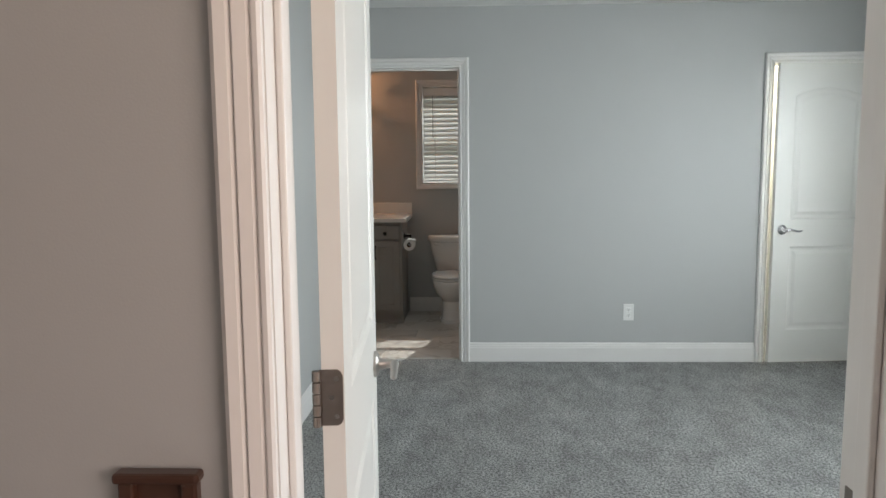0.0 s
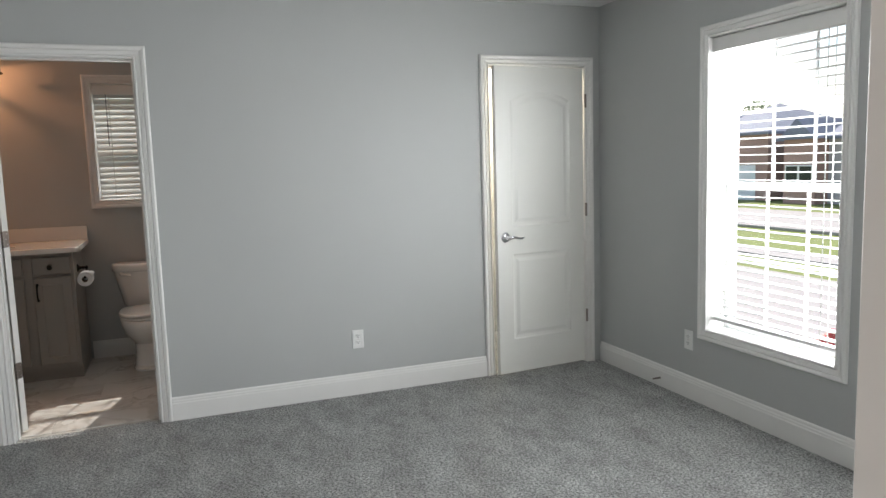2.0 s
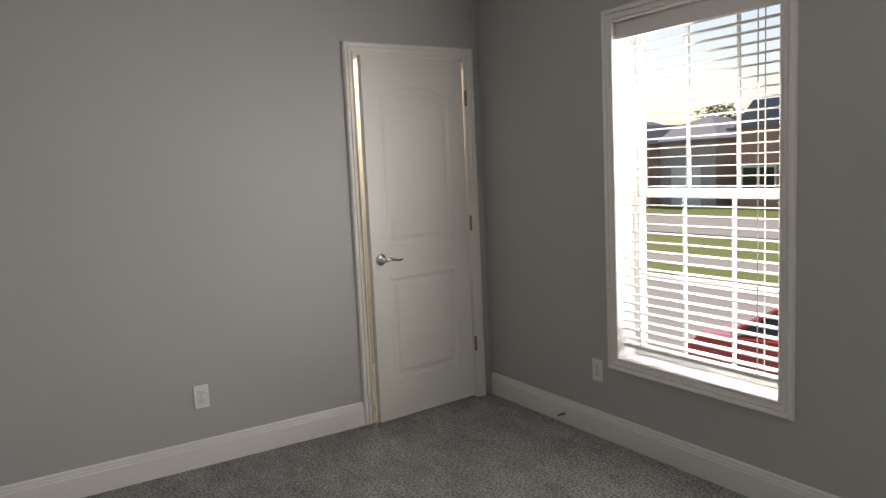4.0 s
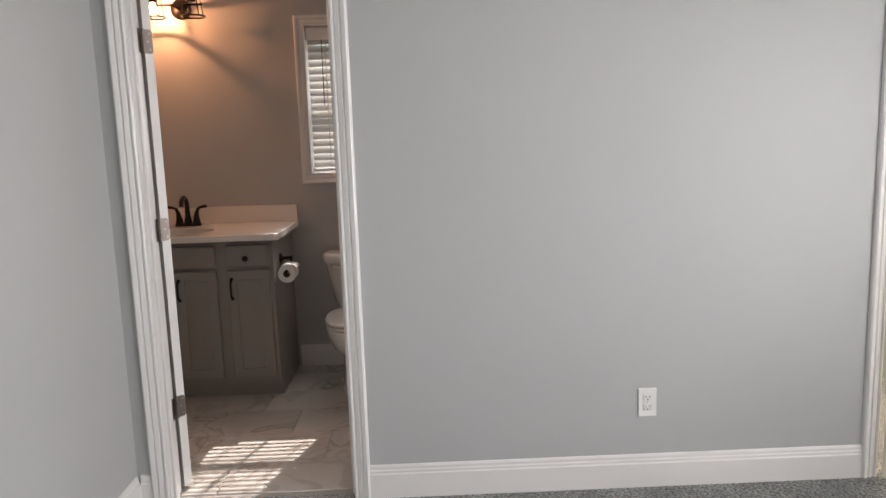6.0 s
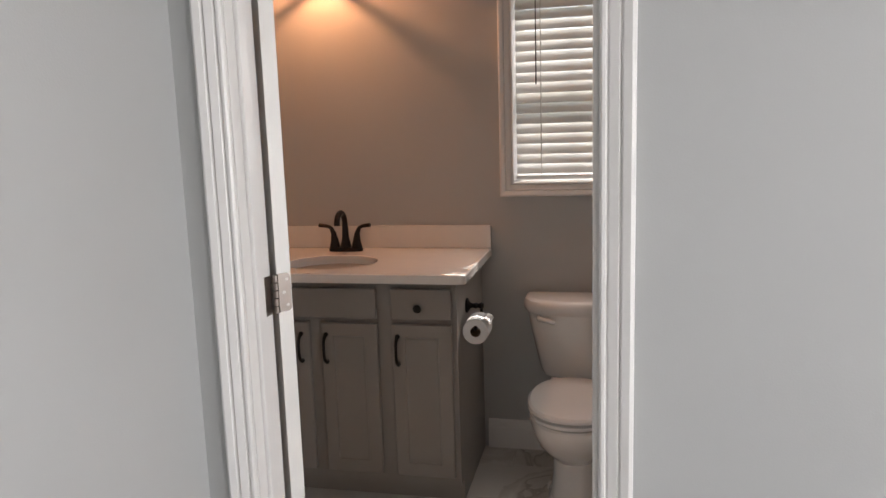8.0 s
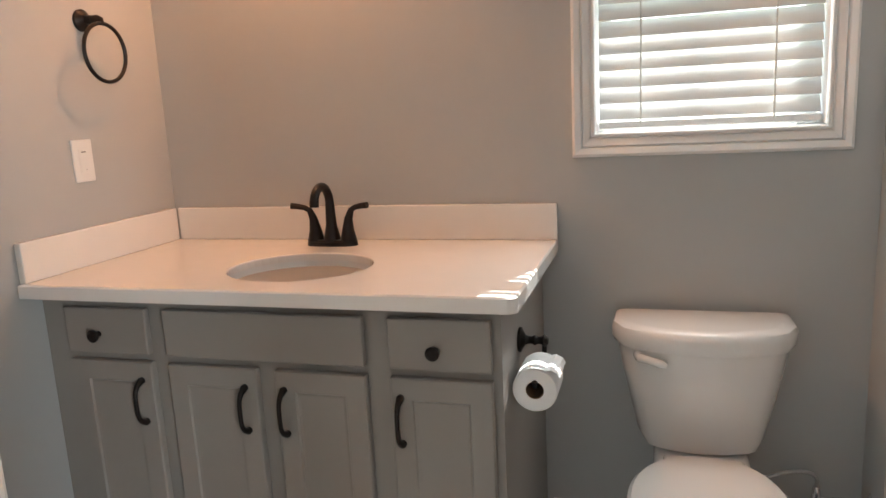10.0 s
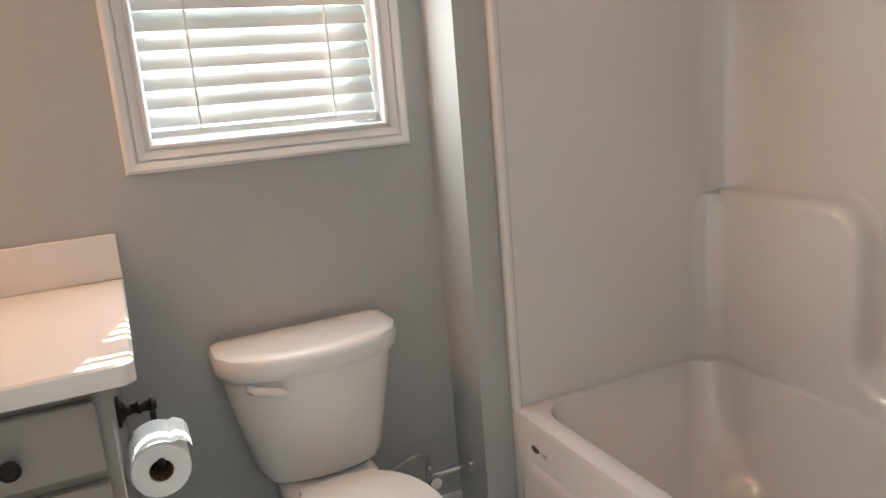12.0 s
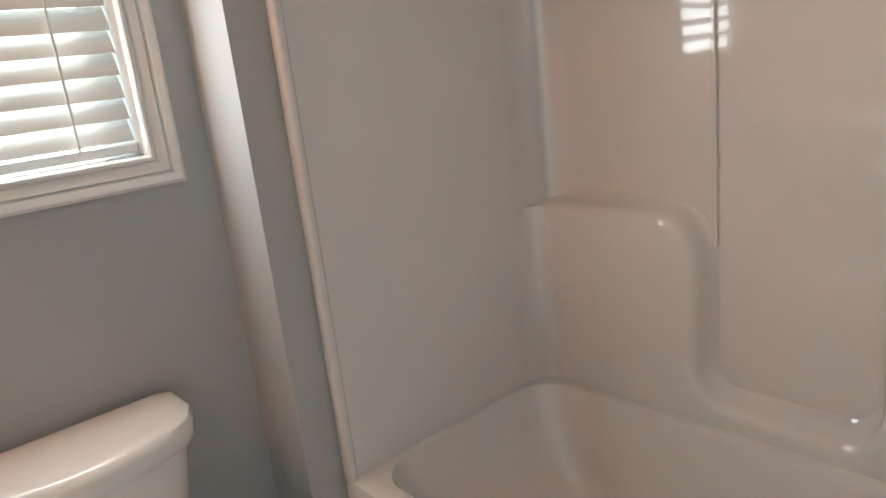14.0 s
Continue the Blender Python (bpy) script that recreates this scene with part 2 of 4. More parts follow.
CASING = [(0, 0), (0, 0.009), (0.004, 0.013), (0.010, 0.013), (0.014, 0.0075), (0.018, 0.012), (0.034, 0.0165), (0.0375, 0.0105), (0.042, 0.018), (0.056, 0.0215), (0.063, 0.016), (0.065, 0)]


def surround(bm, x0, x1, z0, z1, to_world, closed=False, profile=CASING):
    """A mitred moulding round an opening."""
    rings = []
    corners = [(x0, z0, -1, -1 if closed else 0), (x0, z1, -1, 1), (x1, z1, 1, 1), (x1, z0, 1, -1 if closed else 0)]
    for x, z, sx, sz in corners:
        rings.append([to_world(x + sx * u, z + sz * u, v) for u, v in profile])
    if closed:
        rings.append(rings[0])
    vs = [[bm.verts.new(p) for p in r] for r in (rings[:-1] if closed else rings)]
    if closed:
        vs.append(vs[0])
    n = len(profile)
    for a, b in zip(vs, vs[1:]):
        for i in range(n):
            bm.faces.new((a[i], a[(i + 1) % n], b[(i + 1) % n], b[i]))
    if not closed:
        bm.faces.new(vs[0])
        bm.faces.new(vs[-1])
    return bm


SKIRT = [(0, 0), (0.0, 0.014), (0.098, 0.014), (0.104, 0.011), (0.112, 0.011), (0.118, 0.008), (0.128, 0.0075), (0.135, 0.003), (0.136, 0)]


def skirting(name, a0, a1, to_world):
    bm = bmesh.new()
    loft(bm, [[to_world(a, z, d) for z, d in SKIRT] for a in (a0, a1)])
    return tagged(part(name, bm, TRIM), "white painted moulded baseboard along the wall", "baseboard", kind="structure")


# ---- structure ----
def wall(name, label, *args):
    return tagged(part(name, boxes(*args), PAINT), label, "wall", kind="structure")


TOP = 2.44
grey = "grey painted drywall wall"
wall("wall_far", grey + " with two doorways", ((-0.84, 5.27, 0), (-0.625, 5.385, TOP)), ((-0.625, 5.27, 2.055), (0.148, 5.385, TOP)),
     ((0.148, 5.27, 0), (2.21, 5.385, TOP)), ((2.21, 5.27, 2.055), (2.962, 5.385, TOP)), ((2.962, 5.27, 0), (3.06, 5.385, TOP)))
wall("wall_left", grey + " of the bedroom", ((-0.84, 1.33, 0), (-0.725, 5.27, TOP)))
wall("wall_right", grey + " with a window", ((3.06, 1.2, 0), (3.28, 1.73, TOP)), ((3.06, 2.62, 0), (3.28, 3.31, TOP)), ((3.06, 1.73, 0), (3.28, 2.62, 0.425)), ((3.06, 1.73, 2.075), (3.28, 2.62, TOP)),
     ((3.06, 4.2, 0), (3.28, 7.28, TOP)),
     ((3.06, 3.31, 0), (3.28, 4.2, 0.425)), ((3.06, 3.31, 2.075), (3.28, 4.2, TOP)))
wall("wall_entry", grey + " with the entry doorway", ((-1.6, 1.2, 0), (-0.08, 1.33, TOP)), ((-0.08, 1.2, 2.055), (0.774, 1.33, TOP)), ((0.774, 1.2, 0), (3.06, 1.33, TOP)))
wall("wall_hall_left", grey + " of the hall", ((-1.72, -1.5, 0), (-1.6, 1.33, TOP)))
# the opening is added for the hall's fill lamp and never in view
wall("wall_hall_right", grey + " of the hall with an added opening for the fill lamp", ((1.7, -1.5, 0), (1.82, -1.1, TOP)), ((1.7, 0.5, 0), (1.82, 1.2, TOP)), ((1.7, -1.1, 0), (1.82, 0.5, 0.7)), ((1.7, -1.1, 2.2), (1.82, 0.5, TOP)))
wall("wall_hall_back", grey + " of the hall", ((-1.72, -1.62, 0), (1.82, -1.5, TOP)))
wall("wall_bath_back", grey + " of the bathroom with a window", ((-1.72, 7.055, 0), (-0.262, 7.28, TOP)), ((0.336, 7.055, 0), (1.42, 7.28, TOP)),
     ((-0.262, 7.055, 0), (0.336, 7.28, 1.208)), ((-0.262, 7.055, 2.125), (0.336, 7.28, TOP)))
wall("wall_bath_left", grey + " of the bathroom", ((-1.72, 5.27, 0), (-1.605, 7.055, TOP)))
wall("wall_bath_near", grey + " of the bathroom", ((-1.605, 5.27, 0), (-0.84, 5.385, TOP)))
wall("wall_bath_stub", grey + " stub beside the tub", ((0.447, 6.872, 0), (1.31, 7.055, TOP)))
wall("wall_bath_right", grey + " behind the tub", ((1.31, 5.385, 0), (1.42, 7.055, TOP)))
wall("wall_closet_back", "white closet wall", ((1.42, 6.4, 0), (3.06, 6.5, TOP)))
for nm, lo, hi in (("ceiling_bedroom", (-0.84, 1.2, TOP), (3.28, 5.385, TOP + 0.1)), ("ceiling_bathroom", (-1.72, 5.387, TOP), (3.28, 7.28, TOP + 0.1)), ("ceiling_hall", (-1.72, -1.62, TOP), (1.82, 1.198, TOP + 0.1))):
    tagged(part(nm, boxes((lo, hi)), CEIL), "white painted textured ceiling", "ceiling", kind="structure")
tagged(part("floor_hall", boxes(((-1.72, -1.62, -0.1), (1.82, 1.262, -0.002))), CARPET), "grey carpet floor of the hall", "floor", kind="structure")
tagged(part("floor_closet", boxes(((1.42, 5.31, -0.1), (3.06, 6.4, 0))), CARPET), "grey carpet floor of the closet", "floor", kind="structure")

skirting("baseboard_far", 0.188, 2.168, far_face)
skirting("baseboard_far_left", -0.711, -0.667, far_face)
skirting("baseboard_right", 1.33, 5.256, right_face)
skirting("baseboard_left", 1.33, 5.256, left_face)
skirting("baseboard_bath", -0.38, 0.447, bath_face)
skirting("baseboard_entry", 0.825, 3.046, room_face)


# ---- doors ----
def panel_outline(x0, x1, z0, z1, rise, d, n=14):
    """The outline of a door panel with an arched head, drawn in by d."""
    pts = [(x0 + d, z0 + d), (x1 - d, z0 + d)]
    half, mid = (x1 - x0) / 2 - d, (x0 + x1) / 2
    for i in range(n + 1):
        u = 1 - 2 * i / n
        pts.append((mid + half * u, z1 - d + rise * (1 - u * u)))
    return pts


def door_leaf(w, h, turn, parent):
    """A moulded two-panel leaf; hinge at x = 0, front at y = 0, back at y = 0.035."""
    bm = bmesh.new()
    panels = ((0.115, w - 0.115, 0.225, 0.80, 0.0), (0.115, w - 0.115, 0.985, h - 0.215, 0.055))
    outer = {}
    for y, s in ((0.0, 1), (0.035, -1)):
        edges = []
        rect = [bm.verts.new(p) for p in ((0.002, y, 0), (w - 0.002, y, 0), (w - 0.002, y, h), (0.002, y, h))]
        outer[y] = rect
        edges += [bm.edges.new((rect[i], rect[(i + 1) % 4])) for i in range(4)]
        for x0, x1, z0, z1, rise in panels:
            loops = []
            for d, depth in ((0, 0), (0.01, 0.006), (0.022, 0.008), (0.03, 0.0075), (0.05, 0.002)):
                loops.append([bm.verts.new((x, y + s * depth, z)) for x, z in panel_outline(x0, x1, z0, z1, rise, d)])
            k = len(loops[0])
            edges += [bm.edges.new((loops[0][i], loops[0][(i + 1) % k])) for i in range(k)]
            for a, b in zip(loops, loops[1:]):
                for i in range(k):
                    bm.faces.new((a[i], a[(i + 1) % k], b[(i + 1) % k], b[i]))
            bm.faces.new(loops[-1])
        bmesh.ops.triangle_fill(bm, edges=edges, use_beauty=True)
    a, b = outer[0.0], outer[0.035]
    for i in range(4):
        bm.faces.new((a[i], a[(i + 1) % 4], b[(i + 1) % 4], b[i]))
    bm.transform(turn)
    return part("door_leaf", bm, DOORP, parent)


def put(bm, turn):
    bm.transform(turn)
    return bm


def hinge(z, turn, leaf, leaf_x, side_y=0.0):
    """Barrel at the origin of turn with one plate on the leaf's edge."""
    bm = bmesh.new()
    for k in range(5):
        lathe(bm, (0, 0, z - 0.0445 + k * 0.018), (0, 0, z - 0.0445 + k * 0.018 + 0.017), [(0, 0.0055), (0.05, 0.0065), (0.95, 0.0065), (1, 0.0055)], 12)
    part("hinge_barrel", put(bm, turn), DULLNICKEL, leaf, "brushed metal hinge barrel", smooth=True)
    bm = bmesh.new()
    pts = [(0.004, -0.0445), (0.032, -0.0445), (0.037, -0.041), (0.04, -0.034), (0.04, 0.034), (0.037, 0.041), (0.032, 0.0445), (0.004, 0.0445)]
    loft(bm, [[(leaf_x - 0.0015, side_y + u, z + v) for u, v in pts], [(leaf_x + 0.001, side_y + u, z + v) for u, v in pts]])
    part("hinge_plate", put(bm, turn), DULLNICKEL, leaf, "brushed metal hinge plate")
    for u, v in ((0.03, 0.03), (0.022, 0.0), (0.03, -0.03)):
        bm = lathe(bmesh.new(), (leaf_x - 0.0025, side_y + u, z + v), (leaf_x + 0.001, side_y + u, z + v), [(0, 0.002), (0.3, 0.004), (1, 0.004)], 10)
        part("screw", put(bm, turn), NICKEL, leaf)


def lever(x, z, turn, leaf, front, toward, mat):
    """A round rose with a curved lever; front -1 stands out to -y, 1 to +y from the back."""
    y0 = 0.0 if front < 0 else 0.035
    f = lambda d: y0 + front * d
    bm = lathe(bmesh.new(), (x, f(0), z), (x, f(0.03), z), [(0, 0.033), (0.2, 0.033), (0.33, 0.029), (0.45, 0.016), (1, 0.013)], 28)
    part("rose", put(bm, turn), mat, leaf, smooth=True)
    bm = bmesh.new()
    pts = [(x, f(0.025), z), (x, f(0.048), z)] + [(x + toward * s, f(0.052), z + 0.006 * math.sin(s * 55) - 0.002) for s in (0.012, 0.03, 0.05, 0.07, 0.09, 0.105, 0.113)]
    tube(bm, pts, [0.011, 0.0115, 0.011, 0.0095, 0.009, 0.0085, 0.008, 0.006, 0.003], 14)
    part("lever_handle", put(bm, turn), mat, leaf, smooth=True)


def frame_of_door(name, x0, x1, y0, y1, faces, label, stop_y):
    """Casings, jambs and stops of a doorway through a wall from y0 to y1."""
    thing = empty(name, (x0, (y0 + y1) / 2, 0), label, "door", kind="structure")
    for f in faces:
        part("casing", surround(bmesh.new(), x0 - 0.002, x1 + 0.002, 0, 2.042, f), TRIM, thing)
    e = 0.001
    part("jamb", boxes(((x0 - 0.022, y0 + e, 0), (x0, y1 - e, 2.055))), TRIM, thing)
    part("jamb", boxes(((x1, y0 + e, 0), (x1 + 0.022, y1 - e, 2.055))), TRIM, thing)
    part("head_jamb", boxes(((x0, y0 + e, 2.04), (x1, y1 - e, 2.056))), TRIM, thing)
    for lo, hi in (((x0, stop_y, 0), (x0 + 0.011, stop_y + 0.036, 2.04)), ((x1 - 0.011, stop_y, 0), (x1, stop_y + 0.036, 2.04)), ((x0 + 0.011, stop_y, 2.029), (x1 - 0.011, stop_y + 0.036, 2.04))):
        part("door_stop", rbox(lo, hi, 0.003), TRIM, thing)
    return thing


# entry door, open into the bedroom
d1 = frame_of_door("door_1", -0.058, 0.752, 1.2, 1.33, (hall_face, room_face), "white moulded panel door standing wide open into the bedroom", 1.245)
t1 = Matrix.Translation((-0.038, 1.347, 0.012)) @ Matrix.Rotation(radians(94), 4, "Z") @ Matrix.Translation((0.006, -0.042, 0))
leaf = door_leaf(0.775, 2.02, t1, d1)
th = Matrix.Translation((-0.038, 1.347, 0)) @ Matrix.Rotation(radians(4), 4, "Z")
for z in (0.26, 1.018, 1.80):
    hinge(z, th @ Matrix.Rotation(radians(-90), 4, "Z"), leaf, -0.0065, 0.0)
lever(0.69, 0.867, t1, leaf, -1, -1, NICKEL)
lever(0.69, 0.867, t1, leaf, 1, -1, NICKEL)
part("strike_plate", rbox((0.750, 1.29, 0.84), (0.7535, 1.318, 0.9), 0.001), DULLNICKEL, d1)

# bathroom door, folded back into the bathroom
d2 = frame_of_door("door_2", -0.602, 0.125, 5.27, 5.385, (far_face, far_back), "white moulded panel door folded back into the bathroom", 5.305)
t2 = Matrix.Translation((-0.592, 5.395, 0.012)) @ Matrix.Rotation(radians(140), 4, "Z") @ Matrix.Translation((0.006, -0.042, 0))
leaf = door_leaf(0.712, 2.02, t2, d2)
for z in (0.36, 1.09, 1.81):
    hinge(z, Matrix.Translation((-0.592, 5.395, 0)) @ Matrix.Rotation(radians(50 - 90), 4, "Z"), leaf, -0.0065, 0.0)
    bm = bmesh.new()
    box(bm, (-0.6025, 5.352, z - 0.0445), (-0.6005, 5.388, z + 0.0445))
    part("hinge_plate", bm, DULLNICKEL, d2, "brushed metal hinge plate")
lever(0.65, 0.92, t2, leaf, 1, -1, NICKEL)

# closet door, a little ajar
d3 = frame_of_door("door_3", 2.234, 2.938, 5.27, 5.385, (far_face, far_back), "white moulded arched-panel closet door left slightly ajar", 5.312)
t3 = Matrix.Translation((2.934, 5.255, 0.014)) @ Matrix.Rotation(radians(5.5), 4, "Z") @ Matrix.Translation((-0.697, 0.012, 0))
leaf = door_leaf(0.694, 2.018, t3, d3)
for z in (0.34, 1.08, 1.815):
    bm = bmesh.new()
    for k in range(5):
        lathe(bm, (2.937, 5.247, z - 0.0445 + k * 0.018), (2.937, 5.247, z - 0.0445 + k * 0.018 + 0.017), [(0, 0.006), (0.05, 0.0075), (0.95, 0.0075), (1, 0.006)], 12)
    part("hinge_barrel", bm, DULLNICKEL, leaf, "brushed metal hinge barrel", smooth=True)
lever(0.06, 0.915, t3, leaf, -1, 1, CHROME)
part("strike_plate", rbox((2.2335, 5.278, 0.90), (2.2355, 5.303, 0.96), 0.001), DULLNICKEL, d3)


# ---- windows and blinds ----
def window(name, a0, a1, z0, z1, depth, to_world, label, cols, rows, glass_d):
    thing = empty(name, to_world((a0 + a1) / 2, z0, 0), label, "window", kind="structure")
    part("casing", surround(bmesh.new(), a0, a1, z0, z1, to_world, closed=True), TRIM, thing)

    def bar(nm, b0, b1, c0, c1, e0, e1, mat=VINYL):
        bm = bmesh.new()
        p, q = to_world(b0, c0, -e0), to_world(b1, c1, -e1)
        box(bm, [min(u, v) for u, v in zip(p, q)], [max(u, v) for u, v in zip(p, q)], 0.002, 1)
        part(nm, bm, mat, thing)
    t = 0.02
    bar("window_jamb", a0 - t, a0, z0, z1, 0.001, depth, TRIM)
    bar("window_jamb", a1, a1 + t, z0, z1, 0.001, depth, TRIM)
    bar("window_head", a0 - t, a1 + t, z1, z1 + t, 0.001, depth, TRIM)
    bar("window_sill", a0 - t, a1 + t, z0 - t, z0, 0.001, depth, TRIM)
    zm, s = (z0 + z1) / 2, 0.035
    for lo, hi, g in ((z0, zm + 0.015, glass_d), (zm - 0.015, z1, glass_d + 0.032)):
        bar("sash_stile", a0, a0 + s, lo, hi, g - 0.014, g + 0.014)
        bar("sash_stile", a1 - s, a1, lo, hi, g - 0.014, g + 0.014)
        bar("sash_rail", a0 + s, a1 - s, lo, lo + s, g - 0.014, g + 0.014)
        bar("sash_rail", a0 + s, a1 - s, hi - s, hi, g - 0.014, g + 0.014)
        for i in range(1, cols):
            a = a0 + s + (a1 - a0 - 2 * s) * i / cols
            bar("muntin", a - 0.008, a + 0.008, lo + s, hi - s, g - 0.006, g + 0.006)
        for i in range(1, rows):
            z = lo + s + (hi - lo - 2 * s) * i / rows
            bar("muntin", a0 + s, a1 - s, z - 0.008, z + 0.008, g - 0.0055, g + 0.0055)
        bm = bmesh.new()
        p, q = to_world(a0 + s, lo + s, -g + 0.001), to_world(a1 - s, hi - s, -g - 0.001)
        box(bm, [min(u, v) for u, v in zip(p, q)], [max(u, v) for u, v in zip(p, q)])
        pane = part("pane", bm, GLASS, thing, "clear glass pane")
        pane.visible_shadow = False
    return thing


def blind(a0, a1, z0, z1, to_world, d, tilt, pitch, label, wand, cords, mat):
    """Horizontal slats; tilt: degrees by which the room-side edge hangs down."""
    thing = empty("window_blind", to_world((a0 + a1) / 2, z0, -d), label, "blind", "window blinds")
    mid, half, w = (a0 + a1) / 2, (a1 - a0) / 2, 0.025
    bm = bmesh.new()
    top, ca, sa = [], math.cos(radians(tilt)), math.sin(radians(tilt))
    for i in range(7):
        u = -w + 2 * w * i / 6
        v = 0.0022 * (1 - (u / w) ** 2)
        top.append((u, v))
    ring = [(u, v + 0.0014) for u, v in top] + [(u, v - 0.0014) for u, v in reversed(top)]
    ends = []
    for e in (-half, half):
        # u positive is to the room
        pts = [(u * ca + v * sa, -u * sa + v * ca) for u, v in ring]
        o = Vector(to_world(0, 0, 0))
        ends.append([Vector(to_world(e, q, p)) - o for p, q in pts])
    loft(bm, ends)
    first = part("slat", bm, mat, thing, place=to_world(mid, z0 + 0.045, -d))
    n = int((z1 - z0 - 0.09) / pitch)
    for k in range(1, n + 1):
        ob = new("slat", first.data)
        sag = 0.0008 * math.sin(k * 2.3)
        hang(ob, thing, place=to_world(mid, z0 + 0.045 + k * pitch + sag, -d))

    def bar(nm, b0, b1, c0, c1, e0, e1, mat):
        bm = bmesh.new()
        p, q = to_world(b0, c0, -e0), to_world(b1, c1, -e1)
        box(bm, [min(u, v) for u, v in zip(p, q)], [max(u, v) for u, v in zip(p, q)], 0.002, 1)
        return part(nm, bm, mat, thing)
    bar("bottom_rail", a0, a1, z0, z0 + 0.018, d - 0.025, d + 0.025, mat)
    bar("valance", a0 - 0.002, a1 + 0.002, z1 - 0.075, z1 - 0.002, d - 0.04, d - 0.03, TRIM)
    bar("head_rail", a0, a1, z1 - 0.05, z1 - 0.003, d - 0.028, d + 0.028, TRIM)
    for f in cords:
        a = a0 + (a1 - a0) * f
        for e in (-0.024, 0.024):
            bm = tube(bmesh.new(), [to_world(a, z0 + 0.01, -d + e), to_world(a, z1 - 0.04, -d + e)], 0.0026, 6)
            part("ladder_cord", bm, CORD, thing)
    if wand:
        bm = tube(bmesh.new(), [to_world(a0 + wand[0], z1 - 0.07, -d + 0.034), to_world(a0 + wand[0], z1 - wand[1], -d + 0.036)], [0.002, 0.003], 8)
        part("tilt_wand", bm, BRONZE if wand[2] else CORD, thing, "slim tilt wand")
    return thing


window("window_1", 3.33, 4.18, 0.445, 2.055, 0.2, right_face, "white double-hung bedroom window with divided panes", 3, 2, 0.13)
# second window is never in view, added to let in the fill lamp
window("unseen_window", 1.75, 2.6, 0.445, 2.055, 0.2, right_face, "white double-hung bedroom window with divided panes", 3, 2, 0.13)
window("window_2", -0.242, 0.316, 1.228, 2.105, 0.2, bath_face, "white double-hung bathroom window", 2, 1, 0.13)
blind(3.335, 4.175, 0.50, 2.05, right_face, 0.05, 0, 0.0435, "white horizontal slat blind lowered with open slats", None, (0.13, 0.87), THINSLAT)
blind(-0.237, 0.311, 1.236, 2.1, bath_face, 0.05, 62, 0.0435, "white horizontal slat blind lowered with half-closed slats", (0.09, 0.46, 1), (0.2, 0.8), SLAT)


# ---- plates on the walls ----
def plate(name, label, category, to_world, a, z, kind_of):
    thing = empty(name, to_world(a, z - 0.058, 0), label, category, "wall outlets" if category == "outlet" else "")

    def bar(nm, b, c, d0, d1, hw, hh, mat, bev=0.001):
        bm = bmesh.new()
        p, q = to_world(a + b - hw, z + c - hh, d0), to_world(a + b + hw, z + c + hh, d1)
        box(bm, [min(u, v) for u, v in zip(p, q)], [max(u, v) for u, v in zip(p, q)], bev, 2)
        part(nm, bm, mat, thing)
    bar("cover_plate", 0, 0, 0, 0.006, 0.036, 0.058, PLATE, 0.0025)
    if kind_of == "outlet":
        for c in (-0.0195, 0.0195):
            bar("receptacle", 0, c, 0.005, 0.0085, 0.0165, 0.0145, PLATE, 0.004)
            for b in (-0.0065, 0.0065):
                bar("slot", b, c + 0.004, 0.008, 0.0089, 0.0012, 0.0045, SLOT, 0)
            bar("slot", 0, c - 0.007, 0.008, 0.0089, 0.0025, 0.0025, SLOT, 0)
        bar("screw", 0, 0, 0.005, 0.0075, 0.003, 0.003, NICKEL)
    elif kind_of == "toggle":
        bar("toggle", 0, 0.004, 0.005, 0.018, 0.005, 0.009, PLATE, 0.002)
        for c in (-0.03, 0.03):
            bar("screw", 0, c, 0.005, 0.0072, 0.003, 0.003, PLATE)
    elif kind_of == "gfci":
        bar("receptacle", 0, 0, 0.005, 0.008, 0.0165, 0.033, PLATE, 0.001)
        bar("slot", 0, 0.024, 0.0075, 0.0084, 0.008, 0.0012, SLOT, 0)
        bar("test_button", 0, 0.003, 0.007, 0.009, 0.006, 0.003, PLATE)
        bar("indicator", 0.004, -0.024, 0.0075, 0.009, 0.0015, 0.0015, CHROME)
    return thing


def bath_left_face(a, z, d):
    return (-1.605 + d, a, z)


plate("wall_outlet", "white duplex outlet on the grey bedroom wall", "outlet", far_face, 1.298, 0.352, "outlet")
plate("wall_outlet", "white duplex outlet beside the bedroom window", "outlet", right_face, 4.33, 0.35, "outlet")
plate("light_switch", "white toggle switch plate on the hall wall", "light switch", hall_face, 0.872, 1.168, "toggle")
plate("wall_outlet", "white outlet plate beside the vanity", "outlet", bath_left_face, 6.683, 1.222, "gfci")

# door stop on the baseboard
stop = empty("door_stopper", (3.046, 4.578, 0.05), "small dark spring door stopper on the baseboard", "door stopper")
part("spring", tube(bmesh.new(), [(3.046, 4.578, 0.055), (2.985, 4.578, 0.055)], [0.006, 0.005], 10), DULLNICKEL, stop, smooth=True)
part("tip", lathe(bmesh.new(), (2.985, 4.578, 0.055), (2.97, 4.578, 0.055), [(0, 0.008), (0.7, 0.008), (1, 0.005)], 12), PLATE, stop, "white rubber tip", smooth=True)

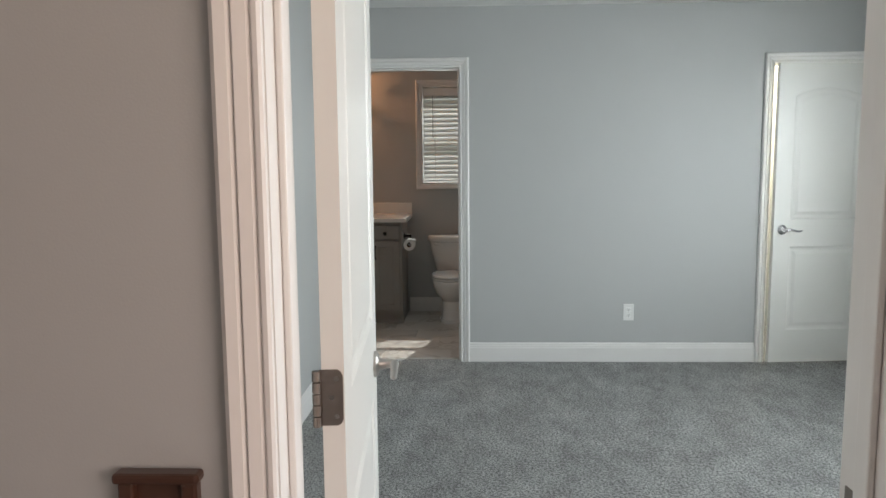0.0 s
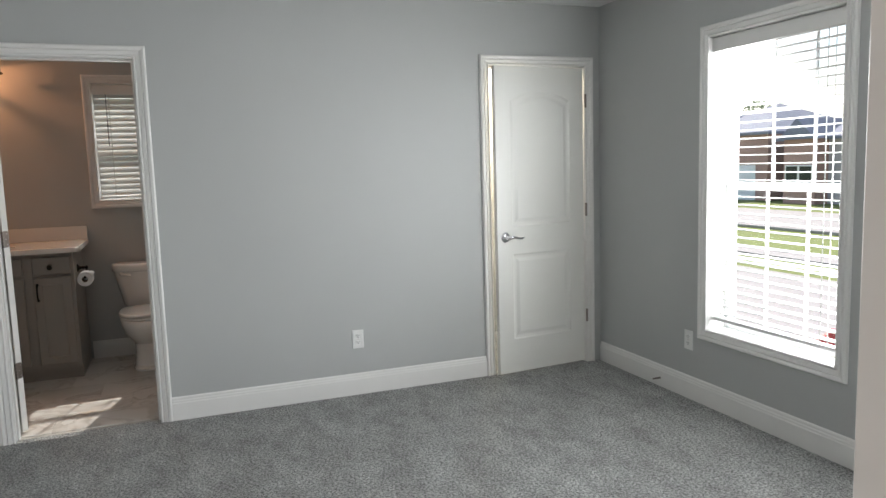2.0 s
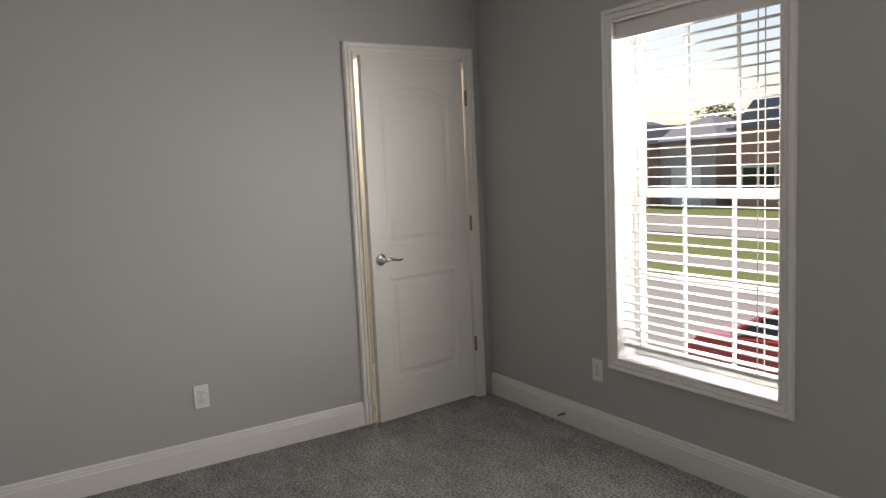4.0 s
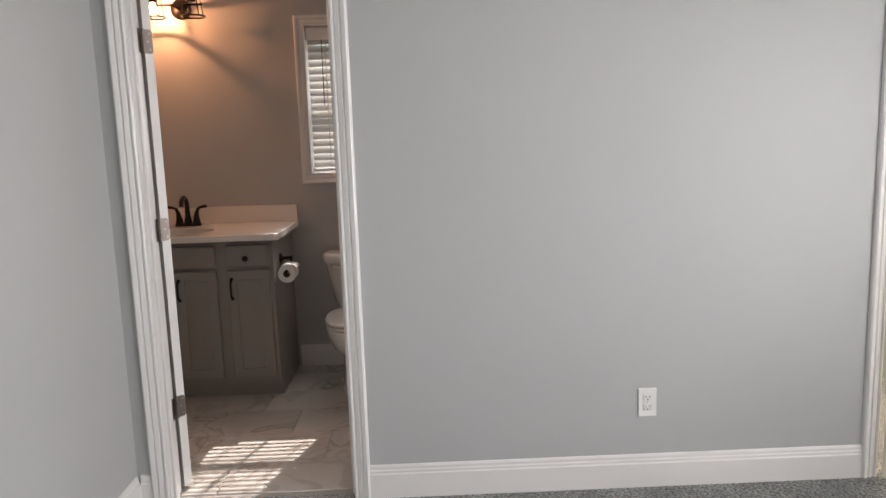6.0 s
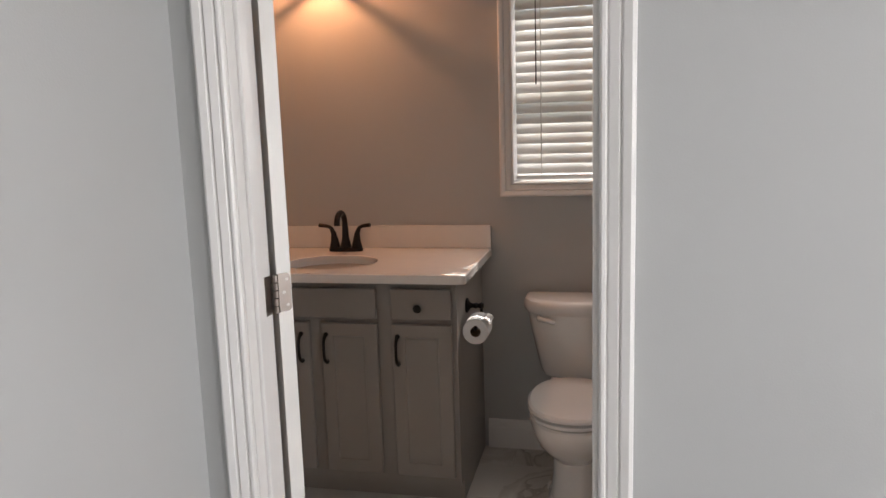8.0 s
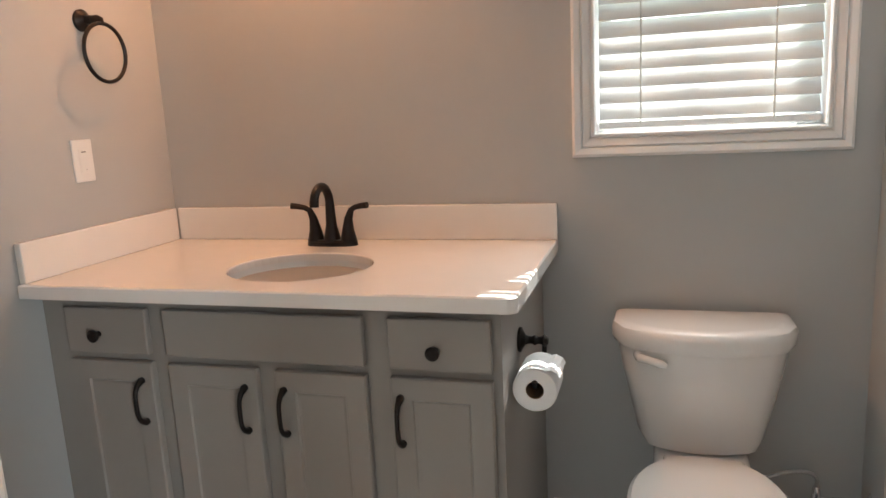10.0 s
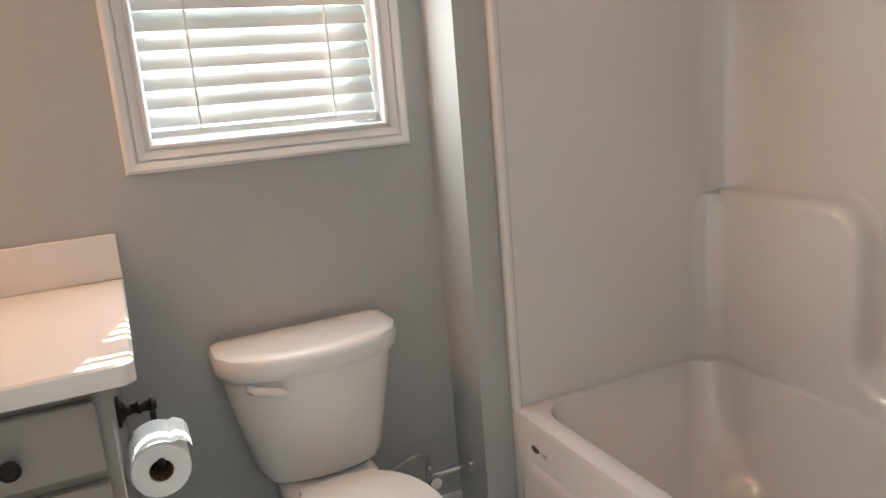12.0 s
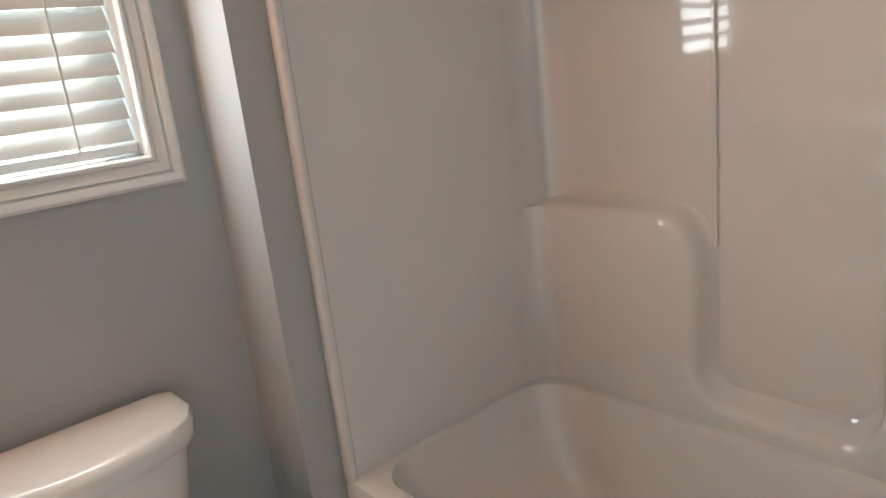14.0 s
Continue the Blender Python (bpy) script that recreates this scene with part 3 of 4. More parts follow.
# dark wooden frame on the hall wall
frame_box = empty("wooden_wall_frame", (-0.215, 1.19, 0.7), "dark stained wooden frame with a top moulding on the hall wall", "wall frame")
part("panel", rbox((-0.265, 1.19, 0.70), (-0.172, 1.199, 0.955), 0.002), WOOD, frame_box)
part("stile", rbox((-0.272, 1.178, 0.69), (-0.25, 1.199, 0.957), 0.004), WOOD, frame_box)
part("stile", rbox((-0.187, 1.178, 0.69), (-0.165, 1.199, 0.957), 0.004), WOOD, frame_box)
part("rail", rbox((-0.25, 1.178, 0.69), (-0.187, 1.199, 0.715), 0.004), WOOD, frame_box)
part("top_moulding", rbox((-0.277, 1.172, 0.957), (-0.16, 1.1995, 0.972), 0.005), WOOD, frame_box)


# ---- bathroom things ----
def vanity():
    thing = empty("vanity_cabinet", (-0.99, 6.78, 0), "grey painted vanity cabinet with dark bronze pulls", "cabinet")
    part("body", boxes(((-1.603, 6.478, 0.09), (-0.398, 7.05, 0.90))), CABINET, thing)
    part("toe_kick", boxes(((-1.603, 6.54, 0), (-0.398, 7.05, 0.089))), CABINET, thing, "recessed grey toe kick")

    def front(nm, x0, x1, z0, z1, panelled):
        bm = bmesh.new()
        y = 6.453
        if panelled:
            loops = []
            for d, e in ((0, 0.02), (0, 0.003), (0.003, 0), (0.05, 0), (0.053, 0.005), (0.06, 0.006)):
                loops.append([(x0 + d, y + e, z0 + d), (x1 - d, y + e, z0 + d), (x1 - d, y + e, z1 - d), (x0 + d, y + e, z1 - d)])
            loft(bm, loops)
        else:
            box(bm, (x0, y, z0), (x1, y + 0.02, z1), 0.004, 2)
        return part(nm, bm, CABINET, thing)

    def knob(x, z, over):
        bm = lathe(bmesh.new(), (x, 6.453, z), (x, 6.425, z), [(0, 0.008), (0.15, 0.006), (0.45, 0.006), (0.6, 0.015), (0.85, 0.016), (1, 0.01)], 20)
        part("knob", bm, BRONZE, over, "round dark bronze knob", smooth=True)

    def pull(x, z, over):
        bm = bmesh.new()
        pts, rad = [], []
        for i in range(13):
            s = -1 + 2 * i / 12
            pts.append((x, 6.449 - 0.026 * (1 - s ** 4) ** 0.8 - 0.001, z + 0.054 * s))
            rad.append(0.0055 + 0.0035 * abs(s) ** 6)
        tube(bm, pts, rad, 12)
        for s in (-1, 1):
            lathe(bm, (x, 6.454, z + s * 0.054), (x, 6.444, z + s * 0.054), [(0, 0.009), (0.7, 0.009), (1, 0.006)], 14)
        part("pull", bm, BRONZE, over, "arched dark bronze pull", smooth=True)

    knob(-1.417, 0.805, front("drawer_front", -1.516, -1.276, 0.755, 0.872, False))
    front("false_drawer_front", -1.226, -0.707, 0.755, 0.872, False)
    knob(-0.539, 0.803, front("drawer_front", -0.648, -0.416, 0.755, 0.872, False))
    for x0, x1, px in ((-1.516, -1.274, -1.306), (-1.226, -0.984, -1.016), (-0.935, -0.707, -0.913), (-0.648, -0.416, -0.625)):
        pull(px, 0.635, front("cabinet_door", x0, x1, 0.13, 0.735, True))


vanity()


def countertop():
    thing = empty("countertop", (-0.98, 6.75, 0.9), "glossy white cultured marble vanity top with backsplash", "countertop")
    x0, x1, y0, y1, z0, z1 = -1.6, -0.35, 6.408, 7.05, 0.902, 0.937
    sx, sy, rx, ry, n = -0.955, 6.665, 0.19, 0.17, 48
    bm = bmesh.new()
    r = 0.025
    outline = [(x0, y1), (x0, y0)] + [(x1 - r + r * math.sin(a), y0 + r - r * math.cos(a)) for a in [math.pi / 2 * i / 6 for i in range(7)]] + [(x1, y1)]

    def ring(pts):
        vs = [bm.verts.new(p) for p in pts]
        return vs, [bm.edges.new((vs[i], vs[(i + 1) % len(vs)])) for i in range(len(vs))]

    def inset(d):
        cx, cy = (x0 + x1) / 2, (y0 + y1) / 2
        return [(cx + (x - cx) * (1 - d / (x1 - cx)), cy + (y - cy) * (1 - d / (y1 - cy))) for x, y in outline]
    low, _ = ring([(x, y, z0) for x, y in outline])
    side, _ = ring([(x, y, z1 - 0.004) for x, y in outline])
    top, te = ring([(x, y, z1) for x, y in inset(0.004)])
    hole, he = ring(oval(sx, sy, z1, rx, ry, 2.0, n))
    for a, b in ((low, side), (side, top)):
        for i in range(len(a)):
            bm.faces.new((a[i], a[(i + 1) % len(a)], b[(i + 1) % len(b)], b[i]))
    bmesh.ops.triangle_fill(bm, edges=te + he, use_beauty=True)
    prev = hole
    for z, k in ((z1 - 0.003, 0.985), (z1 - 0.02, 0.98)):
        cur = [bm.verts.new(p) for p in oval(sx, sy, z, rx * k, ry * k, 2.0, n)]
        for i in range(n):
            bm.faces.new((prev[i], prev[(i + 1) % n], cur[(i + 1) % n], cur[i]))
        prev = cur
    part("slab", bm, QUARTZ, thing)
    part("backsplash", rbox((x0 + 0.02, 7.033, z1), (x1, 7.053, z1 + 0.103), 0.003), QUARTZ, thing)
    part("side_splash", rbox((-1.603, y0 + 0.01, z1), (-1.583, 7.033, z1 + 0.103), 0.003), QUARTZ, thing)
    bm = bmesh.new()
    loft(bm, [oval(sx, sy + 0.0, z1 - 0.018 - d, rx * k, ry * k, 2.0 + 0.3 * (1 - k), n) for d, k in ((0, 1.0), (0.02, 0.985), (0.05, 0.91), (0.085, 0.74), (0.108, 0.45), (0.115, 0.12))], cap0=False)
    bowl = part("sink_bowl", bm, PORCELAIN, thing, "white oval undermount sink bowl", smooth=True)
    part("drain", lathe(bmesh.new(), (sx, sy, z1 - 0.135), (sx, sy, z1 - 0.128), [(0, 0.022), (0.7, 0.022), (1, 0.012)], 20), CHROME, bowl)
    part("overflow", lathe(bmesh.new(), (sx, sy + 0.152, z1 - 0.06), (sx, sy + 0.148, z1 - 0.06), [(0, 0.007), (1, 0.006)], 14), CHROME, bowl)


countertop()


def faucet(x, y, z):
    thing = empty("faucet", (x, y, z), "dark bronze two-handle centerset faucet on the vanity top", "faucet")
    part("base", loft(bmesh.new(), [oval(x, y, z + dz, rx, ry, 2.6, 32) for dz, rx, ry in ((0, 0.079, 0.027), (0.012, 0.078, 0.026), (0.018, 0.072, 0.021))]), BRONZE, thing, smooth=True)
    bm = bmesh.new()
    pts = [(x, y, z + 0.015), (x, y, z + 0.06), (x, y, z + 0.115)] + [(x, y - 0.05 + 0.05 * math.cos(a), z + 0.125 + 0.052 * math.sin(a)) for a in [radians(12 * i) for i in range(0, 16)]]
    tube(bm, pts, [0.026, 0.016, 0.0135] + [0.0125] * 12 + [0.0125, 0.0128, 0.013, 0.013], 16)
    part("spout", bm, BRONZE, thing, "high arched spout", smooth=True)
    for s in (-1, 1):
        bm = bmesh.new()
        tube(bm, [(x + s * 0.052, y, z + 0.015), (x + s * 0.052, y, z + 0.045), (x + s * 0.056, y, z + 0.08), (x + s * 0.066, y, z + 0.104), (x + s * 0.08, y - 0.003, z + 0.112), (x + s * 0.1, y - 0.006, z + 0.116), (x + s * 0.12, y - 0.008, z + 0.118)],
             [0.025, 0.018, 0.012, 0.009, 0.008, 0.009, 0.0095], 14)
        part("handle", bm, BRONZE, thing, smooth=True)
    part("lift_rod", tube(bmesh.new(), [(x, y + 0.022, z + 0.015), (x, y + 0.022, z + 0.07)], [0.003, 0.003], 8), BRONZE, thing)


faucet(-0.995, 6.945, 0.937)


def paper_holder():
    y, z = 6.675, 0.762
    thing = empty("toilet_paper_holder", (-0.398, y, z - 0.03), "dark bronze pivoting toilet paper holder on the cabinet side", "toilet paper holder")
    part("rose", lathe(bmesh.new(), (-0.398, y, z), (-0.375, y, z), [(0, 0.03), (0.25, 0.03), (0.4, 0.022), (0.7, 0.012), (1, 0.01)], 24), BRONZE, thing, smooth=True)
    part("arm", tube(bmesh.new(), [(-0.38, y, z), (-0.368, y, z), (-0.36, y, z), (-0.352, y, z), (-0.345, y, z), (-0.338, y, z), (-0.329, y, z)], [0.01, 0.009, 0.013, 0.009, 0.01, 0.015, 0.009], 14), BRONZE, thing, smooth=True)
    part("drop", tube(bmesh.new(), [(-0.338, y, z), (-0.338, y, z - 0.03), (-0.338, y - 0.004, z - 0.056)], 0.006, 10), BRONZE, thing, smooth=True)
    part("spindle", tube(bmesh.new(), [(-0.338, y + 0.012, z - 0.056), (-0.338, y - 0.148, z - 0.056), (-0.338, y - 0.15, z - 0.045)], 0.006, 10), BRONZE, thing, smooth=True)
    roll = empty("toilet_paper_roll", (-0.34, y - 0.08, z - 0.12), "white toilet paper roll with a loose end on its holder", "toilet paper")
    cx, cz, y0, y1 = -0.34, z - 0.0695, y - 0.14, y - 0.035
    n, R, r = 40, 0.05, 0.0205
    bm = bmesh.new()

    def circ(rad, yy):
        return [(cx + rad * math.cos(2 * math.pi * i / n), yy, cz + rad * math.sin(2 * math.pi * i / n)) for i in range(n)]
    rings = [circ(r, y0), circ(R - 0.002, y0), circ(R, y0 + 0.003), circ(R, y1 - 0.003), circ(R - 0.002, y1), circ(r, y1)]
    loft(bm, rings, False, False)
    part("roll", bm, PAPER, roll, smooth=True)
    bm = bmesh.new()
    loft(bm, [circ(r, y0 + 0.002), circ(r, y1 - 0.002), circ(r - 0.0015, y1 - 0.002), circ(r - 0.0015, y0 + 0.002), circ(r, y0 + 0.002)], False, False)
    part("core", bm, CARD, roll, "brown card core", smooth=True)
    bm = bmesh.new()
    strip = []
    for i in range(9):
        a = radians(135 - 9 * i)
        strip.append((cx + (R + 0.002) * math.cos(a), cz + (R + 0.002) * math.sin(a)))
    strip += [(cx + 0.035, cz + 0.049), (cx + 0.05, cz + 0.041), (cx + 0.056, cz + 0.03)]
    wav = [0, 0.002, -0.001, 0.003, 0]
    loft(bm, [[(px, y0 + (y1 - y0) * j / 4, pz + wav[j] * (k / len(strip))) for k, (px, pz) in enumerate(strip)] + [(px, y0 + (y1 - y0) * j / 4, pz + 0.0006 + wav[j] * (k / len(strip))) for k, (px, pz) in reversed(list(enumerate(strip)))] for j in range(5)])
    part("loose_sheet", bm, PAPER, roll)


paper_holder()


def towel_ring():
    y, z = 6.75, 1.6
    thing = empty("towel_ring", (-1.605, y, z), "dark bronze towel ring on the bathroom wall", "towel ring")
    part("rose", lathe(bmesh.new(), (-1.605, y, z), (-1.565, y, z), [(0, 0.03), (0.2, 0.03), (0.35, 0.024), (0.55, 0.013), (1, 0.012)], 24), BRONZE, thing, smooth=True)
    part("knuckle", tube(bmesh.new(), [(-1.57, y, z), (-1.55, y, z), (-1.54, y, z - 0.004), (-1.535, y, z - 0.014)], [0.011, 0.012, 0.01, 0.006], 12), BRONZE, thing, smooth=True)
    bm = bmesh.new()
    tube(bm, [(-1.537 + 0.008 * math.sin(a) * 0, y + 0.078 * math.sin(a), z - 0.09 + 0.078 * math.cos(a)) for a in [2 * math.pi * i / 40 for i in range(41)]], 0.0055, 10)
    part("ring", bm, BRONZE, thing, smooth=True)


towel_ring()


def vanity_light():
    x, z = -0.964, 2.22
    thing = empty("vanity_light", (x, 7.055, z), "dark bronze two-lamp vanity light with clear glass shades, one bulb lit", "wall lamp")
    part("canopy", lathe(bmesh.new(), (x, 7.055, z), (x, 7.02, z), [(0, 0.06), (0.3, 0.06), (0.7, 0.045), (1, 0.02)], 32), BRONZE, thing, smooth=True)
    part("stem", tube(bmesh.new(), [(x, 7.03, z), (x, 6.9, z)], 0.009, 12), BRONZE, thing, smooth=True)
    part("bar", tube(bmesh.new(), [(x - 0.17, 6.9, z), (x + 0.17, 6.9, z)], 0.0065, 12), BRONZE, thing, smooth=True)
    for s, lit in ((-0.113, True), (0.113, False)):
        cx = x + s
        part("socket", lathe(bmesh.new(), (cx, 6.9, z + 0.07), (cx, 6.9, z + 0.015), [(0, 0.012), (0.1, 0.02), (1, 0.02)], 20), BRONZE, thing, smooth=True)
        part("cap", lathe(bmesh.new(), (cx, 6.9, z + 0.085), (cx, 6.9, z + 0.07), [(0, 0.02), (0.4, 0.042), (1, 0.042)], 24), BRONZE, thing, smooth=True)
        bm = bmesh.new()
        prof = [(0.04, z + 0.07), (0.052, z + 0.0), (0.062, z - 0.066)]
        rings = [[(cx + r * math.cos(2 * math.pi * i / 32), 6.9 + r * math.sin(2 * math.pi * i / 32), zz) for i in range(32)] for r, zz in prof]
        loft(bm, rings, False, False)
        shade = part("glass_shade", bm, GLASS, thing, "clear tapered glass shade", smooth=True)
        shade.visible_shadow = False
        bm = tube(bmesh.new(), [(cx + 0.064 * math.cos(2 * math.pi * i / 32), 6.9 + 0.064 * math.sin(2 * math.pi * i / 32), z - 0.067) for i in range(33)], 0.0055, 8)
        part("rim_ring", bm, BRONZE, thing, smooth=True)
        for k in range(4):
            a = radians(45 + 90 * k)
            bm = tube(bmesh.new(), [(cx + 0.043 * math.cos(a), 6.9 + 0.043 * math.sin(a), z + 0.072), (cx + 0.066 * math.cos(a), 6.9 + 0.066 * math.sin(a), z - 0.07)], 0.0035, 8)
            part("cage_wire", bm, BRONZE, thing)
        bulb = lathe(bmesh.new(), (cx, 6.9, z + 0.02), (cx, 6.9, z - 0.055), [(0, 0.013), (0.2, 0.014), (0.45, 0.024), (0.65, 0.029), (0.85, 0.024), (0.96, 0.012), (1, 0.002)], 24)
        ob = part("bulb", bulb, BULB_ON if lit else GLASS, thing, "glowing warm bulb" if lit else "clear unlit bulb", smooth=True)
        ob.visible_shadow = False


vanity_light()


def toilet(cx, back):
    thing = empty("toilet", (cx, back - 0.4, 0), "white porcelain two-piece toilet with closed lid", "toilet")
    # tank: flat back, bowed front
    def tank_ring(z, hw, dep, bow):
        pts = []
        for i in range(17):
            u = -1 + 2 * i / 16
            pts.append((cx + hw * u, back - dep - bow * (1 - u * u) + 0.045 * (max(0, abs(u) - 0.8) / 0.2) ** 2, z))
        return [(cx - hw, back, z)] + pts + [(cx + hw, back, z)]
    bm = loft(bmesh.new(), [tank_ring(z, hw, d, b) for z, hw, d, b in ((0.393, 0.10, 0.09, 0.025), (0.396, 0.135, 0.11, 0.035), (0.405, 0.15, 0.118, 0.042), (0.43, 0.161, 0.122, 0.048), (0.60, 0.198, 0.13, 0.058), (0.685, 0.212, 0.134, 0.063), (0.69, 0.208, 0.13, 0.06))])
    part("tank", bm, PORCELAIN, thing, smooth=True)
    bm = loft(bmesh.new(), [tank_ring(z, hw, d, b) for z, hw, d, b in ((0.682, 0.213, 0.135, 0.064), (0.686, 0.221, 0.141, 0.069), (0.70, 0.226, 0.145, 0.072), (0.724, 0.226, 0.145, 0.072), (0.736, 0.221, 0.141, 0.07), (0.742, 0.21, 0.134, 0.067), (0.744, 0.19, 0.122, 0.06))])
    part("tank_lid", bm, PORCELAIN, thing, smooth=True)
    yh = back - 0.165
    bm = bmesh.new()
    lathe(bm, (cx - 0.155, back - 0.13, 0.665), (cx - 0.155, back - 0.178, 0.665), [(0, 0.016), (0.5, 0.016), (0.8, 0.013), (1, 0.006)], 18)
    tube(bm, [(cx - 0.155, back - 0.176, 0.665), (cx - 0.13, back - 0.19, 0.664), (cx - 0.1, back - 0.2, 0.658), (cx - 0.088, back - 0.202, 0.655)], [0.012, 0.0105, 0.0115, 0.006], 12)
    part("flush_lever", bm, PORCELAIN, thing, "white flush lever", smooth=True)
    # bowl and pedestal
    by = back - 0.46
    bm = bmesh.new()
    rings = []
    for z, rx, ry, dy, p in ((0, 0.105, 0.20, 0.10, 3.2), (0.015, 0.105, 0.20, 0.10, 3.2), (0.03, 0.096, 0.185, 0.11, 3.0), (0.12, 0.088, 0.165, 0.11, 2.8), (0.19, 0.092, 0.17, 0.10, 2.5), (0.225, 0.112, 0.19, 0.07, 2.3),
                             (0.27, 0.145, 0.215, 0.03, 2.1), (0.33, 0.162, 0.24, 0.005, 2.1), (0.365, 0.17, 0.247, 0.0, 2.1), (0.385, 0.17, 0.247, 0.0, 2.1), (0.392, 0.164, 0.24, 0, 2.1)):
        rings.append(oval(cx, by + dy, z, rx, ry, p, 44))
    part("bowl", loft(bm, rings), PORCELAIN, thing, smooth=True)
    part("deck", rbox((cx - 0.12, back - 0.27, 0.30), (cx + 0.12, back - 0.02, 0.396), 0.02, 4), PORCELAIN, thing, smooth=True)
    part("seat", loft(bmesh.new(), [oval(cx, by + 0.005, z, 0.176 - d, 0.245 - d, 2.2, 44, 0.92) for z, d in ((0.394, 0.01), (0.397, 0.003), (0.408, 0.002), (0.411, 0.008))]), PORCELAIN, thing, smooth=True)
    part("lid", loft(bmesh.new(), [oval(cx, by + 0.007, z, 0.176 - d, 0.244 - d, 2.2, 44, 0.92) for z, d in ((0.4185, 0.003), (0.421, -0.001), (0.43, 0.001), (0.438, 0.01), (0.442, 0.05), (0.444, 0.12))]), PORCELAIN, thing, "closed white lid", smooth=True)
    for s in (-1, 1):
        part("lid_hinge", rbox((cx + s * 0.075 - 0.02, back - 0.245, 0.396), (cx + s * 0.075 + 0.02, back - 0.215, 0.425), 0.006), PORCELAIN, thing)
        part("bolt_cap", lathe(bmesh.new(), (cx + s * 0.1, by + 0.12, 0.0), (cx + s * 0.1, by + 0.12, 0.03), [(0, 0.016), (0.6, 0.015), (1, 0.004)], 14), PORCELAIN, thing, smooth=True)
    # water supply
    sup = empty("water_supply_valve", (0.43, 6.97, 0.24), "chrome supply valve with a braided grey hose behind the toilet", "valve")
    part("stub_pipe", tube(bmesh.new(), [(0.452, 6.97, 0.26), (0.32, 6.97, 0.26)], 0.008, 12), CHROME, sup, smooth=True)
    part("escutcheon", lathe(bmesh.new(), (0.452, 6.97, 0.26), (0.442, 6.97, 0.26), [(0, 0.03), (0.6, 0.026), (1, 0.012)], 24), CHROME, sup, smooth=True)
    part("valve_body", lathe(bmesh.new(), (0.32, 6.97, 0.242), (0.32, 6.97, 0.295), [(0, 0.012), (0.4, 0.013), (1, 0.009)], 16), CHROME, sup, smooth=True)
    part("valve_knob", lathe(bmesh.new(), (0.32, 6.96, 0.26), (0.32, 6.925, 0.26), [(0, 0.007), (0.5, 0.007), (0.55, 0.017), (1, 0.016)], 16), CHROME, sup, smooth=True)
    pts = [Vector((0.32, 6.97, 0.295)), Vector((0.318, 6.97, 0.32)), Vector((0.29, 6.965, 0.335)), Vector((0.24, 6.96, 0.33)), Vector((0.19, 6.955, 0.315)), Vector((0.145, 6.955, 0.33)), Vector((0.12, 6.96, 0.40))]
    curve = []
    for i in range(len(pts) - 1):
        p0, p1, p2, p3 = pts[max(i - 1, 0)], pts[i], pts[i + 1], pts[min(i + 2, len(pts) - 1)]
        for k in range(6):
            t = k / 6
            curve.append(0.5 * (2 * p1 + (p2 - p0) * t + (2 * p0 - 5 * p1 + 4 * p2 - p3) * t * t + (3 * p1 - p0 - 3 * p2 + p3) * t ** 3))
    curve.append(pts[-1])
    part("hose", tube(bmesh.new(), curve, 0.006, 10), HOSE, sup, smooth=True)


toilet(0.03, 7.035)


def round_rect(x0, x1, y0, y1, z, r, n=8):
    pts = []
    for cx, cy, a0 in ((x1 - r, y1 - r, 0), (x0 + r, y1 - r, 90), (x0 + r, y0 + r, 180), (x1 - r, y0 + r, 270)):
        for i in range(n + 1):
            a = radians(a0 + 90 * i / n)
            pts.append((cx + r * math.cos(a), cy + r * math.sin(a), z))
    return pts


